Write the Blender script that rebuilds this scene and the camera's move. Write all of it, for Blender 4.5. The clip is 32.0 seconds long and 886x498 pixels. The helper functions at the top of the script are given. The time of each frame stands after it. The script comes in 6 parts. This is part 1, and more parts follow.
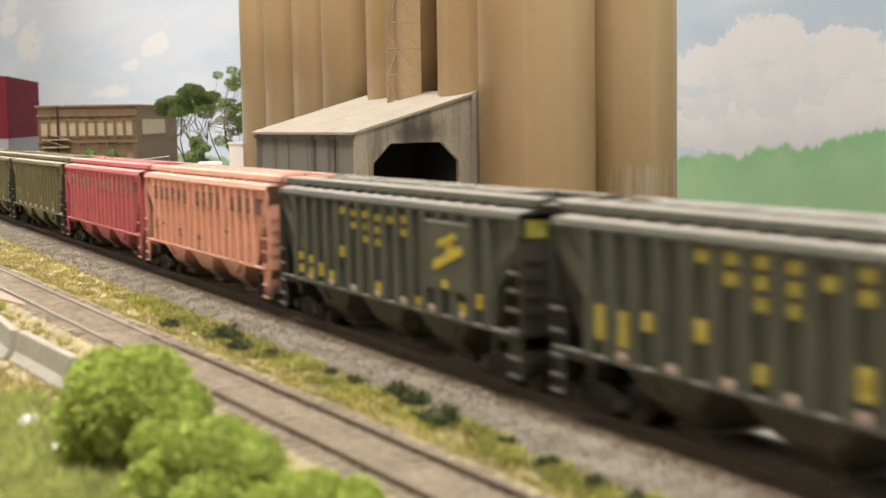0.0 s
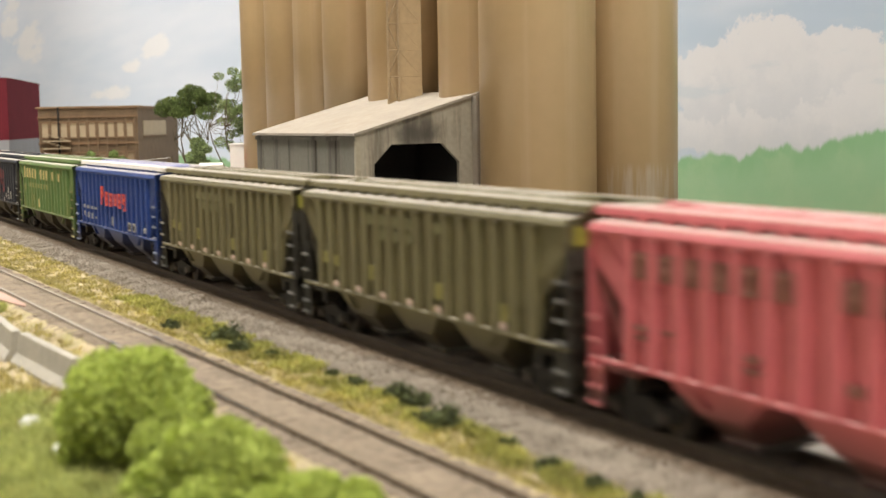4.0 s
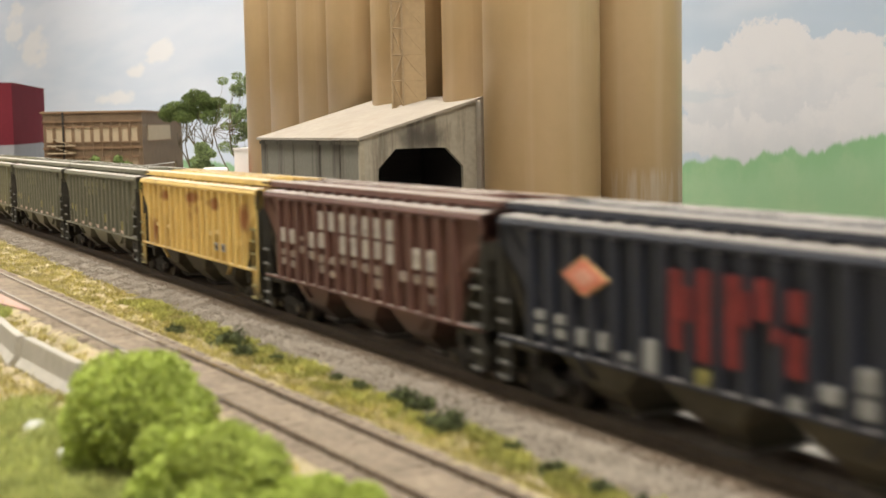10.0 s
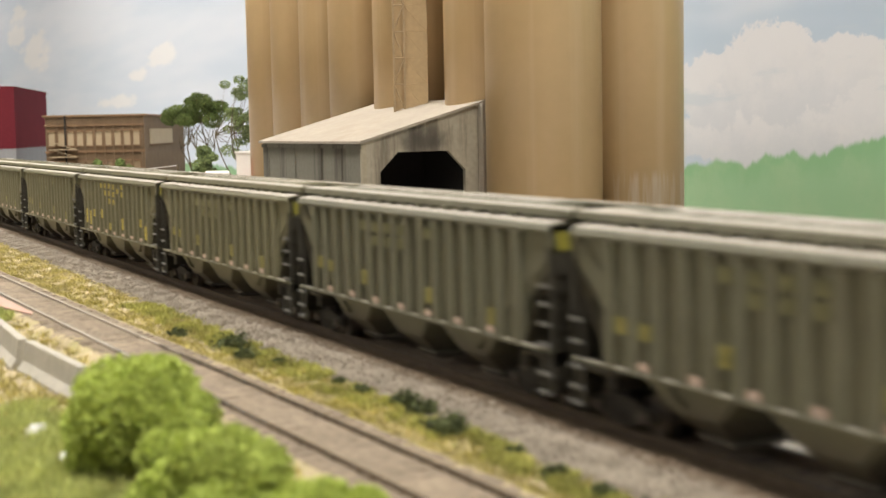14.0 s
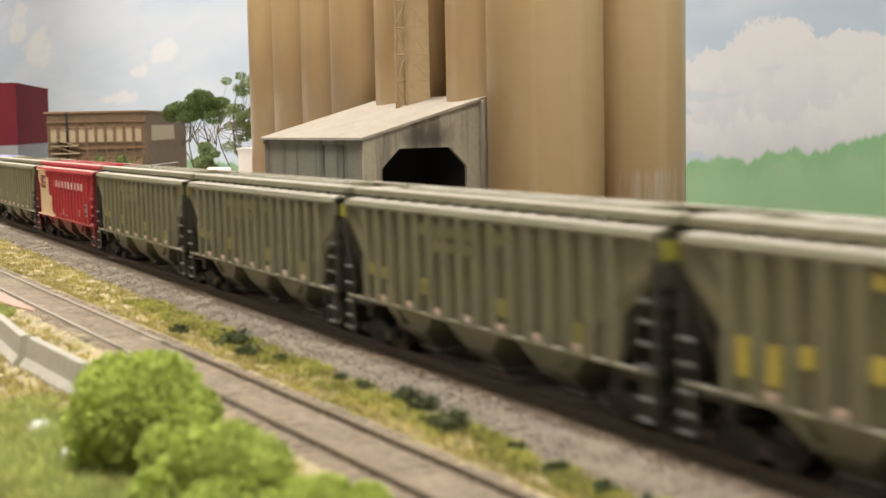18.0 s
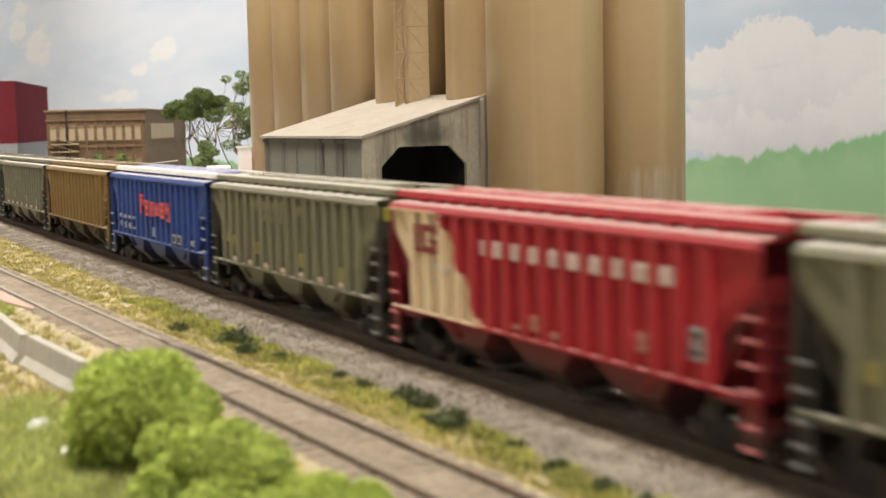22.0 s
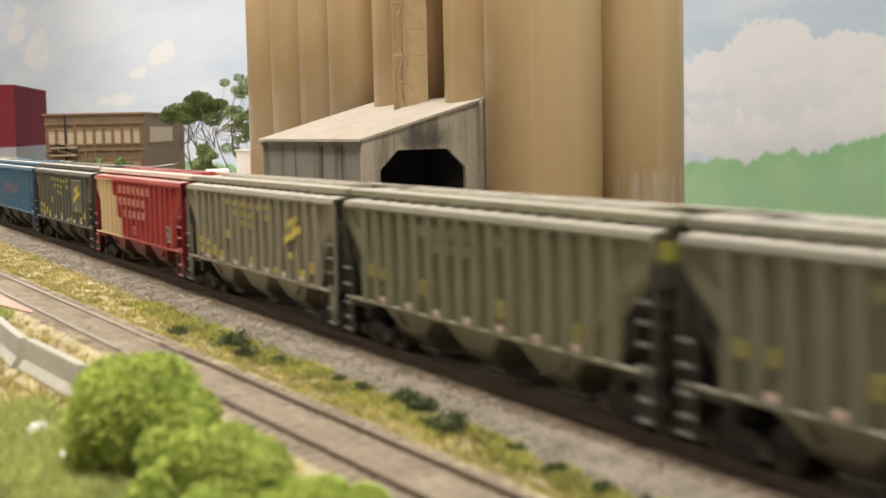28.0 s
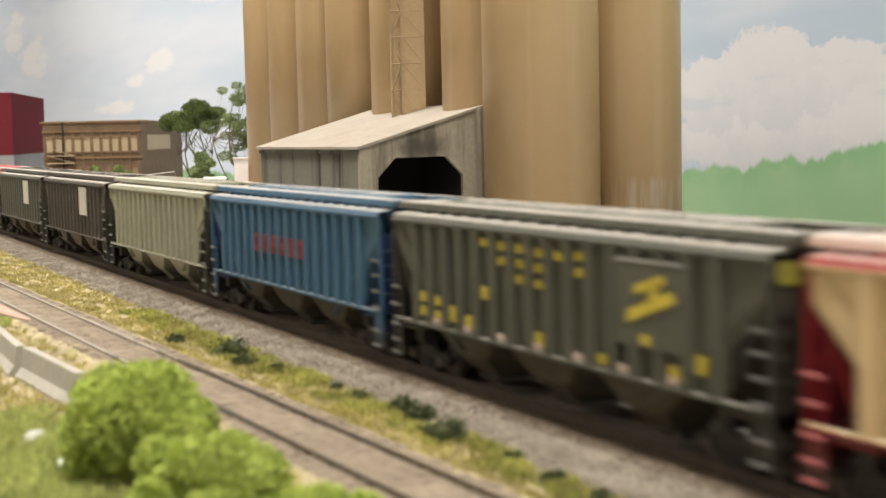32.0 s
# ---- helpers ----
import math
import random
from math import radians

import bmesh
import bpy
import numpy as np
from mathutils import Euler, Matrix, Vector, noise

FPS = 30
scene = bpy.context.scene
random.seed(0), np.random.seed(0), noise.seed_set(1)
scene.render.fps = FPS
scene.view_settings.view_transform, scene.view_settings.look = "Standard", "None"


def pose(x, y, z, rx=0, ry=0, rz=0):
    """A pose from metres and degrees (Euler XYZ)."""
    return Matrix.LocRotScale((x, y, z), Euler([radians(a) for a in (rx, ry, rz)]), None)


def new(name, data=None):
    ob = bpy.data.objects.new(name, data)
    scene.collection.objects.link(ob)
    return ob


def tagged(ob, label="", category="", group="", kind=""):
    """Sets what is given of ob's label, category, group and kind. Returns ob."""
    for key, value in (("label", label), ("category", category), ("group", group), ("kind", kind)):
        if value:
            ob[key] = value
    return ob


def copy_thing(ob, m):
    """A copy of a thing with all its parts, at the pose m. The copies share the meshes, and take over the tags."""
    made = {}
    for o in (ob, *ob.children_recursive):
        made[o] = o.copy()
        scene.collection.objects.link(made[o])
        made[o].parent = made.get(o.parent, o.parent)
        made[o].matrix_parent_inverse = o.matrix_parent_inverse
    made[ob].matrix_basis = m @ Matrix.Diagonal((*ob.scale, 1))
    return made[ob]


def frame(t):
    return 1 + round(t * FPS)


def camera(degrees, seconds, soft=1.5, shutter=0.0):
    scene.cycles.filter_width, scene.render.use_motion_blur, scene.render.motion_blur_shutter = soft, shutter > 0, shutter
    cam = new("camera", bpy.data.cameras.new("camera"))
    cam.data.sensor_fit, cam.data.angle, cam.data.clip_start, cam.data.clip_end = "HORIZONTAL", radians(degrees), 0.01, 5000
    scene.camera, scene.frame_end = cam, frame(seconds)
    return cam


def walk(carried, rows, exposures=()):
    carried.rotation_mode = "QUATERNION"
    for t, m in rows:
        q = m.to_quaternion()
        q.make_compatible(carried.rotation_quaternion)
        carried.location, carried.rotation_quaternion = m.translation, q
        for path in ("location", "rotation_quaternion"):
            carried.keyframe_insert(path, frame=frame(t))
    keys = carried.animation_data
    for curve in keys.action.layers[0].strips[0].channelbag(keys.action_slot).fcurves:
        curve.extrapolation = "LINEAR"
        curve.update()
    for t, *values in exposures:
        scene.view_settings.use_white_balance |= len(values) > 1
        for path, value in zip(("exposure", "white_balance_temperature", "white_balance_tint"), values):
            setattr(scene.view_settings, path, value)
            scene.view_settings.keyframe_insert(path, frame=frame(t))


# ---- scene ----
# Model railway at HO size: x along the main line, y across it, z up.
S = 1 / 87.1            # HO scale
RAIL = 0.010            # top of rail
PITCH = 0.2             # car length over couplers
SPEED = 0.1602
START = -1.5481         # rear end of the first blue car at 0 s
CAR_Y = 0.2111
EYE = (0, 0, 0.09)

# ---- camera ----
cam = camera(36.53, 32.0, soft=1.5, shutter=0.9)
cam.data.dof.use_dof = True
cam.data.dof.focus_distance = 1.0
cam.data.dof.aperture_fstop = 22.0
TURNS = [
    (0.0, 84.391, 0.967, 62.413),
    (0.5, 84.429, 0.987, 62.408),
    (1.0, 84.447, 0.964, 62.393),
    (1.5, 84.411, 0.951, 62.381),
    (2.0, 84.386, 0.979, 62.376),
    (2.5, 84.389, 1.003, 62.380),
    (3.0, 84.416, 1.015, 62.408),
    (3.5, 84.430, 0.990, 62.437),
    (5.5, 84.491, 1.141, 62.510),
    (6.0, 84.567, 1.126, 62.546),
    (6.5, 84.513, 1.075, 62.556),
    (7.0, 84.477, 1.075, 62.579),
    (7.5, 84.450, 1.047, 62.583),
    (8.0, 84.425, 0.996, 62.618),
    (8.5, 84.511, 1.021, 62.625),
    (9.0, 84.557, 1.069, 62.619),
    (9.5, 84.558, 1.061, 62.617),
    (10.0, 84.626, 1.073, 62.620),
    (10.5, 84.664, 1.077, 62.648),
    (11.0, 84.700, 1.073, 62.657),
    (11.5, 84.712, 1.054, 62.661),
    (12.0, 84.702, 1.063, 62.682),
    (12.5, 84.689, 1.045, 62.689),
    (13.0, 84.729, 1.121, 62.679),
    (13.5, 84.769, 1.107, 62.683),
    (14.0, 84.767, 1.127, 62.702),
    (14.5, 84.736, 1.119, 62.687),
    (16.5, 84.559, 1.089, 62.725),
    (17.0, 84.572, 1.085, 62.741),
    (17.5, 84.601, 1.104, 62.757),
    (18.0, 84.617, 1.130, 62.774),
    (18.5, 84.619, 1.125, 62.792),
    (19.0, 84.624, 1.143, 62.802),
    (19.5, 84.640, 1.187, 62.824),
    (20.0, 84.620, 1.180, 62.841),
    (20.5, 84.598, 1.192, 62.836),
    (21.0, 84.572, 1.166, 62.795),
    (21.5, 84.551, 1.175, 62.751),
    (22.0, 84.544, 1.136, 62.758),
    (22.5, 84.540, 1.163, 62.780),
    (23.0, 84.544, 1.147, 62.787),
    (23.5, 84.571, 1.164, 62.779),
    (24.0, 84.611, 1.166, 62.775),
    (24.5, 84.650, 1.182, 62.762),
    (25.0, 84.658, 1.213, 62.741),
    (25.5, 84.656, 1.189, 62.738),
    (27.5, 84.668, 1.205, 62.714),
    (28.0, 84.675, 1.203, 62.702),
    (28.5, 84.714, 1.220, 62.695),
    (29.0, 84.783, 1.245, 62.667),
    (29.5, 84.861, 1.249, 62.645),
    (30.0, 84.911, 1.276, 62.623),
    (30.5, 84.951, 1.243, 62.634),
    (31.0, 84.968, 1.265, 62.636),
    (31.5, 84.989, 1.241, 62.629),
    (32.0, 84.999, 1.240, 62.602),
]
walk(cam, [(t, pose(*EYE, rx, ry, rz)) for t, rx, ry, rz in TURNS])

# ---- light ----
scene.view_settings.exposure = -0.09
world = bpy.data.worlds.new("world")
scene.world = world
world.use_nodes = True
world.node_tree.nodes["Background"].inputs[0].default_value = (0.9, 0.95, 1, 1)
world.node_tree.nodes["Background"].inputs[1].default_value = 0.3


def area(name, m, sx, sy, watts, colour):
    d = bpy.data.lights.new(name, "AREA")
    d.shape, d.size, d.size_y, d.energy, d.color = "RECTANGLE", sx, sy, watts, colour
    ob = new(name, d)
    ob.matrix_world = m
    return ob


# along the ceiling, across it, watts
LAMPS = [(-1.25, 0.0, 28), (-2.9, 0.0, 19), (0.6, 0.0, 20), (2.6, 0.0, 10), (-5.2, 0.0, 13), (-2.4, -2.0, 15), (0.2, -2.0, 9), (2.8, -2.0, 2)]
for lx, ly, watts in LAMPS:
    area("fluorescent_tubes", pose(lx, ly, 1.285), 1.2, 0.25, watts, (1.0, 0.965, 0.90))

# ---- materials ----
def mat(name, colour, rough=0.7, metal=0.0, vary=0.18, scale=60, bump=0.0, bscale=None, spots=None, spec=0.4, island=0.0, streak=None):
    """Base colour with two scales of variation; spots = (colour, scale, threshold, amount)."""
    m = bpy.data.materials.new(name)
    m.use_nodes = True
    nt = m.node_tree
    b = nt.nodes["Principled BSDF"]
    b.inputs["Roughness"].default_value = rough
    b.inputs["Metallic"].default_value = metal
    b.inputs["Specular IOR Level"].default_value = spec
    tc = nt.nodes.new("ShaderNodeTexCoord")
    col = [c for c in colour]
    vec = tc.outputs["Object"]
    if streak:
        sm = nt.nodes.new("ShaderNodeMapping")
        sm.inputs["Scale"].default_value = (1, 1, streak)
        nt.links.new(vec, sm.inputs["Vector"])
        vec = sm.outputs[0]
    n1 = nt.nodes.new("ShaderNodeTexNoise")
    n1.inputs["Scale"].default_value = scale
    n1.inputs["Detail"].default_value = 5
    nt.links.new(vec, n1.inputs["Vector"])
    n2 = nt.nodes.new("ShaderNodeTexNoise")
    n2.inputs["Scale"].default_value = scale * 9
    n2.inputs["Detail"].default_value = 4
    nt.links.new(tc.outputs["Object"], n2.inputs["Vector"])
    add = nt.nodes.new("ShaderNodeMath")
    add.operation = "ADD"
    nt.links.new(n1.outputs["Fac"], add.inputs[0])
    nt.links.new(n2.outputs["Fac"], add.inputs[1])
    mr = nt.nodes.new("ShaderNodeMapRange")
    mr.inputs["From Min"].default_value, mr.inputs["From Max"].default_value = 0.7, 1.3
    nt.links.new(add.outputs[0], mr.inputs["Value"])
    mix = nt.nodes.new("ShaderNodeMix")
    mix.data_type = "RGBA"
    nt.links.new(mr.outputs["Result"], mix.inputs["Factor"])
    mix.inputs["A"].default_value = (*[c * (1 - vary) for c in col], 1)
    mix.inputs["B"].default_value = (*[min(1, c * (1 + vary)) for c in col], 1)
    out = mix.outputs["Result"]
    if spots:
        sc, ss, th, am = spots
        n3 = nt.nodes.new("ShaderNodeTexNoise")
        n3.inputs["Scale"].default_value = ss
        n3.inputs["Detail"].default_value = 6
        n3.inputs["Roughness"].default_value = 0.65
        nt.links.new(vec, n3.inputs["Vector"])
        r3 = nt.nodes.new("ShaderNodeMapRange")
        r3.inputs["From Min"].default_value, r3.inputs["From Max"].default_value = th, th + 0.12
        r3.inputs["To Max"].default_value = am
        nt.links.new(n3.outputs["Fac"], r3.inputs["Value"])
        m3 = nt.nodes.new("ShaderNodeMix")
        m3.data_type = "RGBA"
        nt.links.new(r3.outputs["Result"], m3.inputs["Factor"])
        nt.links.new(out, m3.inputs["A"])
        m3.inputs["B"].default_value = (*sc, 1)
        out = m3.outputs["Result"]
    if island:
        gi = nt.nodes.new("ShaderNodeNewGeometry")
        ri = nt.nodes.new("ShaderNodeMapRange")
        ri.inputs["To Min"].default_value, ri.inputs["To Max"].default_value = 1 - island, 1 + island
        nt.links.new(gi.outputs["Random Per Island"], ri.inputs["Value"])
        hs = nt.nodes.new("ShaderNodeHueSaturation")
        nt.links.new(ri.outputs["Result"], hs.inputs["Value"])
        nt.links.new(out, hs.inputs["Color"])
        out = hs.outputs["Color"]
    nt.links.new(out, b.inputs["Base Color"])
    if bump:
        bn = nt.nodes.new("ShaderNodeTexNoise")
        bn.inputs["Scale"].default_value = bscale or scale * 9
        bn.inputs["Detail"].default_value = 4
        nt.links.new(tc.outputs["Object"], bn.inputs["Vector"])
        bp = nt.nodes.new("ShaderNodeBump")
        bp.inputs["Strength"].default_value = bump
        bp.inputs["Distance"].default_value = 0.0006
        nt.links.new(bn.outputs["Fac"], bp.inputs["Height"])
        nt.links.new(bp.outputs["Normal"], b.inputs["Normal"])
    m["out"] = out.node.name
    return m


def glow(name, colour, strength):
    m = bpy.data.materials.new(name)
    m.use_nodes = True
    b = m.node_tree.nodes["Principled BSDF"]
    b.inputs["Base Color"].default_value = (0.9, 0.9, 0.9, 1)
    b.inputs["Emission Color"].default_value = (*colour, 1)
    b.inputs["Emission Strength"].default_value = strength
    return m


def car_paint(name, colour, dirt=(0.10, 0.08, 0.05), dirt_amount=0.35, rust=0.0, rough=0.55, wedge=None, lit_dust=0.68, patches=(), wedge_top=0.0512):
    """Freight car paint: streaks running down, grime and painted shade low on the sides, optional rust patches and a
    slanted second colour.
    """
    m = mat(name, colour, rough, 0, 0.10, 90, 0.05)
    nt = m.node_tree
    b = nt.nodes["Principled BSDF"]
    last = nt.nodes[m["out"]].outputs["Result"]
    tc = nt.nodes.new("ShaderNodeTexCoord")

    def over(fac, colour):
        nonlocal last
        mx = nt.nodes.new("ShaderNodeMix")
        mx.data_type = "RGBA"
        nt.links.new(fac, mx.inputs["Factor"])
        nt.links.new(last, mx.inputs["A"])
        mx.inputs["B"].default_value = (*colour, 1)
        last = mx.outputs["Result"]

    def math_node(op, a, b_=None, clamp=False):
        n = nt.nodes.new("ShaderNodeMath")
        n.operation, n.use_clamp = op, clamp
        for i, v in enumerate((a, b_)):
            if v is None:
                continue
            if isinstance(v, (int, float)):
                n.inputs[i].default_value = v
            else:
                nt.links.new(v, n.inputs[i])
        return n.outputs[0]

    def noise_node(vec_scale, scale, lo, hi, amount):
        mp = nt.nodes.new("ShaderNodeMapping")
        mp.inputs["Scale"].default_value = vec_scale
        nt.links.new(tc.outputs["Object"], mp.inputs["Vector"])
        n = nt.nodes.new("ShaderNodeTexNoise")
        n.inputs["Scale"].default_value, n.inputs["Detail"].default_value = scale, 5
        nt.links.new(mp.outputs[0], n.inputs["Vector"])
        r = nt.nodes.new("ShaderNodeMapRange")
        r.inputs["From Min"].default_value, r.inputs["From Max"].default_value, r.inputs["To Max"].default_value = lo, hi, amount
        nt.links.new(n.outputs["Fac"], r.inputs["Value"])
        return r.outputs["Result"]

    sep = nt.nodes.new("ShaderNodeSeparateXYZ")
    nt.links.new(tc.outputs["Object"], sep.inputs[0])
    if wedge:
        # slanted band: runs from the rear end, its front edge leaning forward on the way down
        x0, lean, c2 = wedge
        edge = math_node("ADD", math_node("MULTIPLY", math_node("SUBTRACT", 0.052, sep.outputs["Z"]), lean), x0)
        inside = math_node("MULTIPLY", math_node("LESS_THAN", sep.outputs["X"], edge), math_node("GREATER_THAN", sep.outputs["Z"], 0.0175))
        inside = math_node("MULTIPLY", inside, math_node("LESS_THAN", sep.outputs["Z"], wedge_top))
        over(inside, c2)
    over(noise_node((1, 1, 0.12), 220, 0.45, 0.75, dirt_amount), dirt)
    over(noise_node((1, 1, 1), 40, 0.5, 0.75, dirt_amount * 0.6), dirt)
    for px, pz, rx, rz in patches:
        # rust patches with ragged outlines and runs below them
        dx = math_node("DIVIDE", math_node("SUBTRACT", sep.outputs["X"], px), rx)
        dz = math_node("DIVIDE", math_node("SUBTRACT", sep.outputs["Z"], pz), rz)
        d = math_node("ADD", math_node("MULTIPLY", dx, dx), math_node("MULTIPLY", dz, dz))
        d = math_node("ADD", d, noise_node((1, 1, 0.5), 260, 0.3, 0.7, 1.1))
        r = nt.nodes.new("ShaderNodeMapRange")
        r.inputs["From Min"].default_value, r.inputs["From Max"].default_value, r.inputs["To Max"].default_value = 1.9, 0.8, 0.9
        nt.links.new(d, r.inputs["Value"])
        over(r.outputs["Result"], (0.25, 0.085, 0.025))
    if rust:
        over(noise_node((1, 1, 0.45), 46, 0.53, 0.62, rust), (0.17, 0.055, 0.018))
        over(noise_node((1, 1, 0.08), 150, 0.58, 0.7, rust * 0.6), (0.15, 0.06, 0.02))
    # grime thrown up from the track, deepened to paint in the shade under the car
    low = nt.nodes.new("ShaderNodeMapRange")
    low.inputs["From Min"].default_value, low.inputs["From Max"].default_value = 0.0172, 0.007
    low.inputs["To Max"].default_value = 0.85
    nt.links.new(sep.outputs["Z"], low.inputs["Value"])
    over(low.outputs["Result"], (0.055, 0.045, 0.036))
    # pale dusty tint on upward faces, also painting in the brighter overhead light
    geo = nt.nodes.new("ShaderNodeNewGeometry")
    up = nt.nodes.new("ShaderNodeSeparateXYZ")
    nt.links.new(geo.outputs["Normal"], up.inputs[0])
    top = nt.nodes.new("ShaderNodeMapRange")
    top.inputs["From Min"].default_value, top.inputs["From Max"].default_value, top.inputs["To Max"].default_value = 0.80, 0.97, lit_dust
    nt.links.new(up.outputs["Z"], top.inputs["Value"])
    over(top.outputs["Result"], (0.52, 0.47, 0.41))
    nt.links.new(last, b.inputs["Base Color"])
    return m


M_RAIL = mat("rail_steel", (0.105, 0.072, 0.047), 0.22, 0, 0.2, 200, spec=0.9)
M_RAILD = mat("sooty_rail_steel", (0.11, 0.082, 0.060), 0.6, 0.1, 0.2, 200)
M_RAILTOP = mat("rail_top_steel", (0.10, 0.072, 0.050), 0.16, 0, 0.15, 200, spec=0.9)
M_TIE = mat("weathered_tie", (0.11, 0.084, 0.062), 0.9, 0, 0.3, 300, 0.3)
M_TIE_PALE = mat("dusty_tie", (0.225, 0.178, 0.130), 0.95, 0, 0.3, 300, 0.3)
M_BALLAST_DARK = mat("brown_track_ballast", (0.165, 0.122, 0.085), 0.95, 0, 0.3, 120, 0.8, 2200, ((0.22, 0.17, 0.12), 900, 0.54, 0.5))
M_BALLAST = mat("grey_ballast", (0.235, 0.198, 0.153), 0.95, 0, 0.14, 60, 0.5, 2800, ((0.16, 0.13, 0.10), 1100, 0.55, 0.35))
M_DIRT = mat("siding_dirt", (0.258, 0.203, 0.145), 0.95, 0, 0.35, 45, 0.8, 1700, ((0.15, 0.115, 0.08), 300, 0.53, 0.6))
M_SOIL = mat("dry_grass_soil", (0.43, 0.35, 0.21), 0.95, 0, 0.22, 40, 1.0, 1600, ((0.28, 0.27, 0.085), 45, 0.54, 0.65))
M_GRAVEL = mat("light_gravel", (0.43, 0.395, 0.345), 0.95, 0, 0.15, 40, 0.8, 1200)
M_GRASS = mat("grass_flock", (0.43, 0.37, 0.115), 0.9, 0, 0.35, 40, island=0.35)
M_GRASS_DRY = mat("straw_flock", (0.49, 0.42, 0.20), 0.9, 0, 0.3, 40, island=0.3)
M_WEED = mat("dark_weed_foam", (0.085, 0.10, 0.038), 0.95, 0, 0.4, 200, 1.0, island=0.5)
M_BUSH = mat("clump_foliage_green", (0.43, 0.51, 0.12), 0.95, 0, 0.25, 45, 0.1, 900, ((0.28, 0.37, 0.07), 30, 0.50, 0.5), spec=0.1, island=0.15)
M_LEAF = mat("tree_leaf_flock", (0.115, 0.155, 0.042), 0.9, 0, 0.4, 60, island=0.6)
M_LEAF2 = mat("pale_leaf_flock", (0.22, 0.28, 0.115), 0.9, 0, 0.4, 60, island=0.5)
M_BARK = mat("tree_bark", (0.13, 0.10, 0.06), 0.9, 0, 0.3, 300, 0.5)
M_CONC = mat("silo_concrete", (0.53, 0.375, 0.20), 0.33, 0, 0.035, 14, 0.02, 500, ((0.62, 0.47, 0.285), 30, 0.50, 0.55), spec=0.55, streak=0.02)
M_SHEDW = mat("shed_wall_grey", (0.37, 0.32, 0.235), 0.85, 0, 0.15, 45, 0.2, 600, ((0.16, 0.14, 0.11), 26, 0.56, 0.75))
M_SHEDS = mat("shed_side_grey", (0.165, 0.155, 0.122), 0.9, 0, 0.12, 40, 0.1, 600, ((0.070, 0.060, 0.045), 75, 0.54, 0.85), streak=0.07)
M_SHEDR = mat("shed_roof_cream", (0.345, 0.30, 0.245), 0.85, 0, 0.10, 25, 0.15, 500, ((0.29, 0.235, 0.18), 30, 0.55, 0.5))
M_LATTICE = mat("tower_tan_metal", (0.38, 0.28, 0.165), 0.7, 0, 0.15, 60)
M_TOWER = mat("tower_panel", (0.45, 0.325, 0.18), 0.6, 0, 0.08, 40)
# black that stands for the shade inside the track shed
M_BLACK = mat("interior_shade_black", (0.015, 0.013, 0.012), 0.9, 0, 0.2, 60)
M_BRICK = mat("tan_brick", (0.155, 0.103, 0.060), 0.85, 0, 0.2, 60, 0.3, 700, ((0.17, 0.10, 0.05), 40, 0.55, 0.6))
M_BRICKL = mat("sooted_brick", (0.20, 0.12, 0.065), 0.85, 0, 0.2, 60, 0.3, 700)
M_BLIND = mat("cream_blind", (0.42, 0.33, 0.215), 0.7, 0, 0.08, 60)
M_BLIND_DIM = mat("dim_brown_blind", (0.27, 0.195, 0.12), 0.75, 0, 0.12, 60)
M_REDB = mat("maroon_siding", (0.135, 0.022, 0.030), 0.85, 0, 0.08, 20, spec=0.05)
M_GREYB = mat("grey_plinth", (0.26, 0.26, 0.27), 0.9, 0, 0.08, 20)
M_WHITE = mat("white_plaster", (0.80, 0.78, 0.73), 0.75, 0, 0.04, 20)
M_REDSIGN = mat("red_sign_paint", (0.62, 0.045, 0.035), 0.5, 0, 0.05, 50)
M_JERSEY = mat("barrier_concrete", (0.41, 0.38, 0.32), 0.85, 0, 0.12, 150, 0.3, 900, ((0.33, 0.30, 0.25), 120, 0.57, 0.6))
M_PINK = mat("pink_paving", (0.46, 0.30, 0.245), 0.9, 0, 0.12, 90, 0.4)
M_TURF = mat("bright_turf", (0.43, 0.46, 0.15), 0.95, 0, 0.3, 60, island=0.3)
M_FLOWER = mat("white_blossom_flock", (0.85, 0.85, 0.80), 0.9, 0, 0.05, 100)
M_ROOM = mat("room_wall_paint", (0.72, 0.69, 0.63), 0.85, 0, 0.05, 2)
M_CEIL = mat("ceiling_paint", (0.82, 0.81, 0.78), 0.9, 0, 0.04, 2)
M_CARPET = mat("grey_carpet", (0.17, 0.16, 0.15), 0.95, 0, 0.2, 15)
M_FASCIA = mat("bench_fascia", (0.09, 0.10, 0.09), 0.6, 0, 0.1, 5)
M_TUBE = glow("tube_light", (1.0, 0.93, 0.82), 6)
M_TRUCK = mat("truck_black", (0.024, 0.020, 0.017), 0.7, 0, 0.3, 150, 0.2)
M_WHEEL = mat("wheel_steel", (0.10, 0.085, 0.075), 0.45, 0.5, 0.2, 150)
M_GRAB = mat("light_grab_iron", (0.15, 0.145, 0.135), 0.5, 0, 0.15, 200)
M_YEL = mat("yellow_lettering", (0.55, 0.43, 0.05), 0.6, 0, 0.2, 200)
M_YEL2 = mat("dusty_yellow_lettering", (0.50, 0.40, 0.08), 0.7, 0, 0.2, 200)
M_WHT = mat("white_lettering", (0.52, 0.48, 0.43), 0.6, 0, 0.15, 200)
M_RED = mat("red_lettering", (0.60, 0.065, 0.04), 0.6, 0, 0.12, 200)
M_REDDIM = mat("dull_red_lettering", (0.18, 0.022, 0.022), 0.65, 0, 0.3, 200)
M_DARKL = mat("dark_lettering", (0.22, 0.095, 0.07), 0.6, 0, 0.2, 200)
M_TANL = mat("ochre_lettering", (0.66, 0.50, 0.22), 0.6, 0, 0.2, 200)
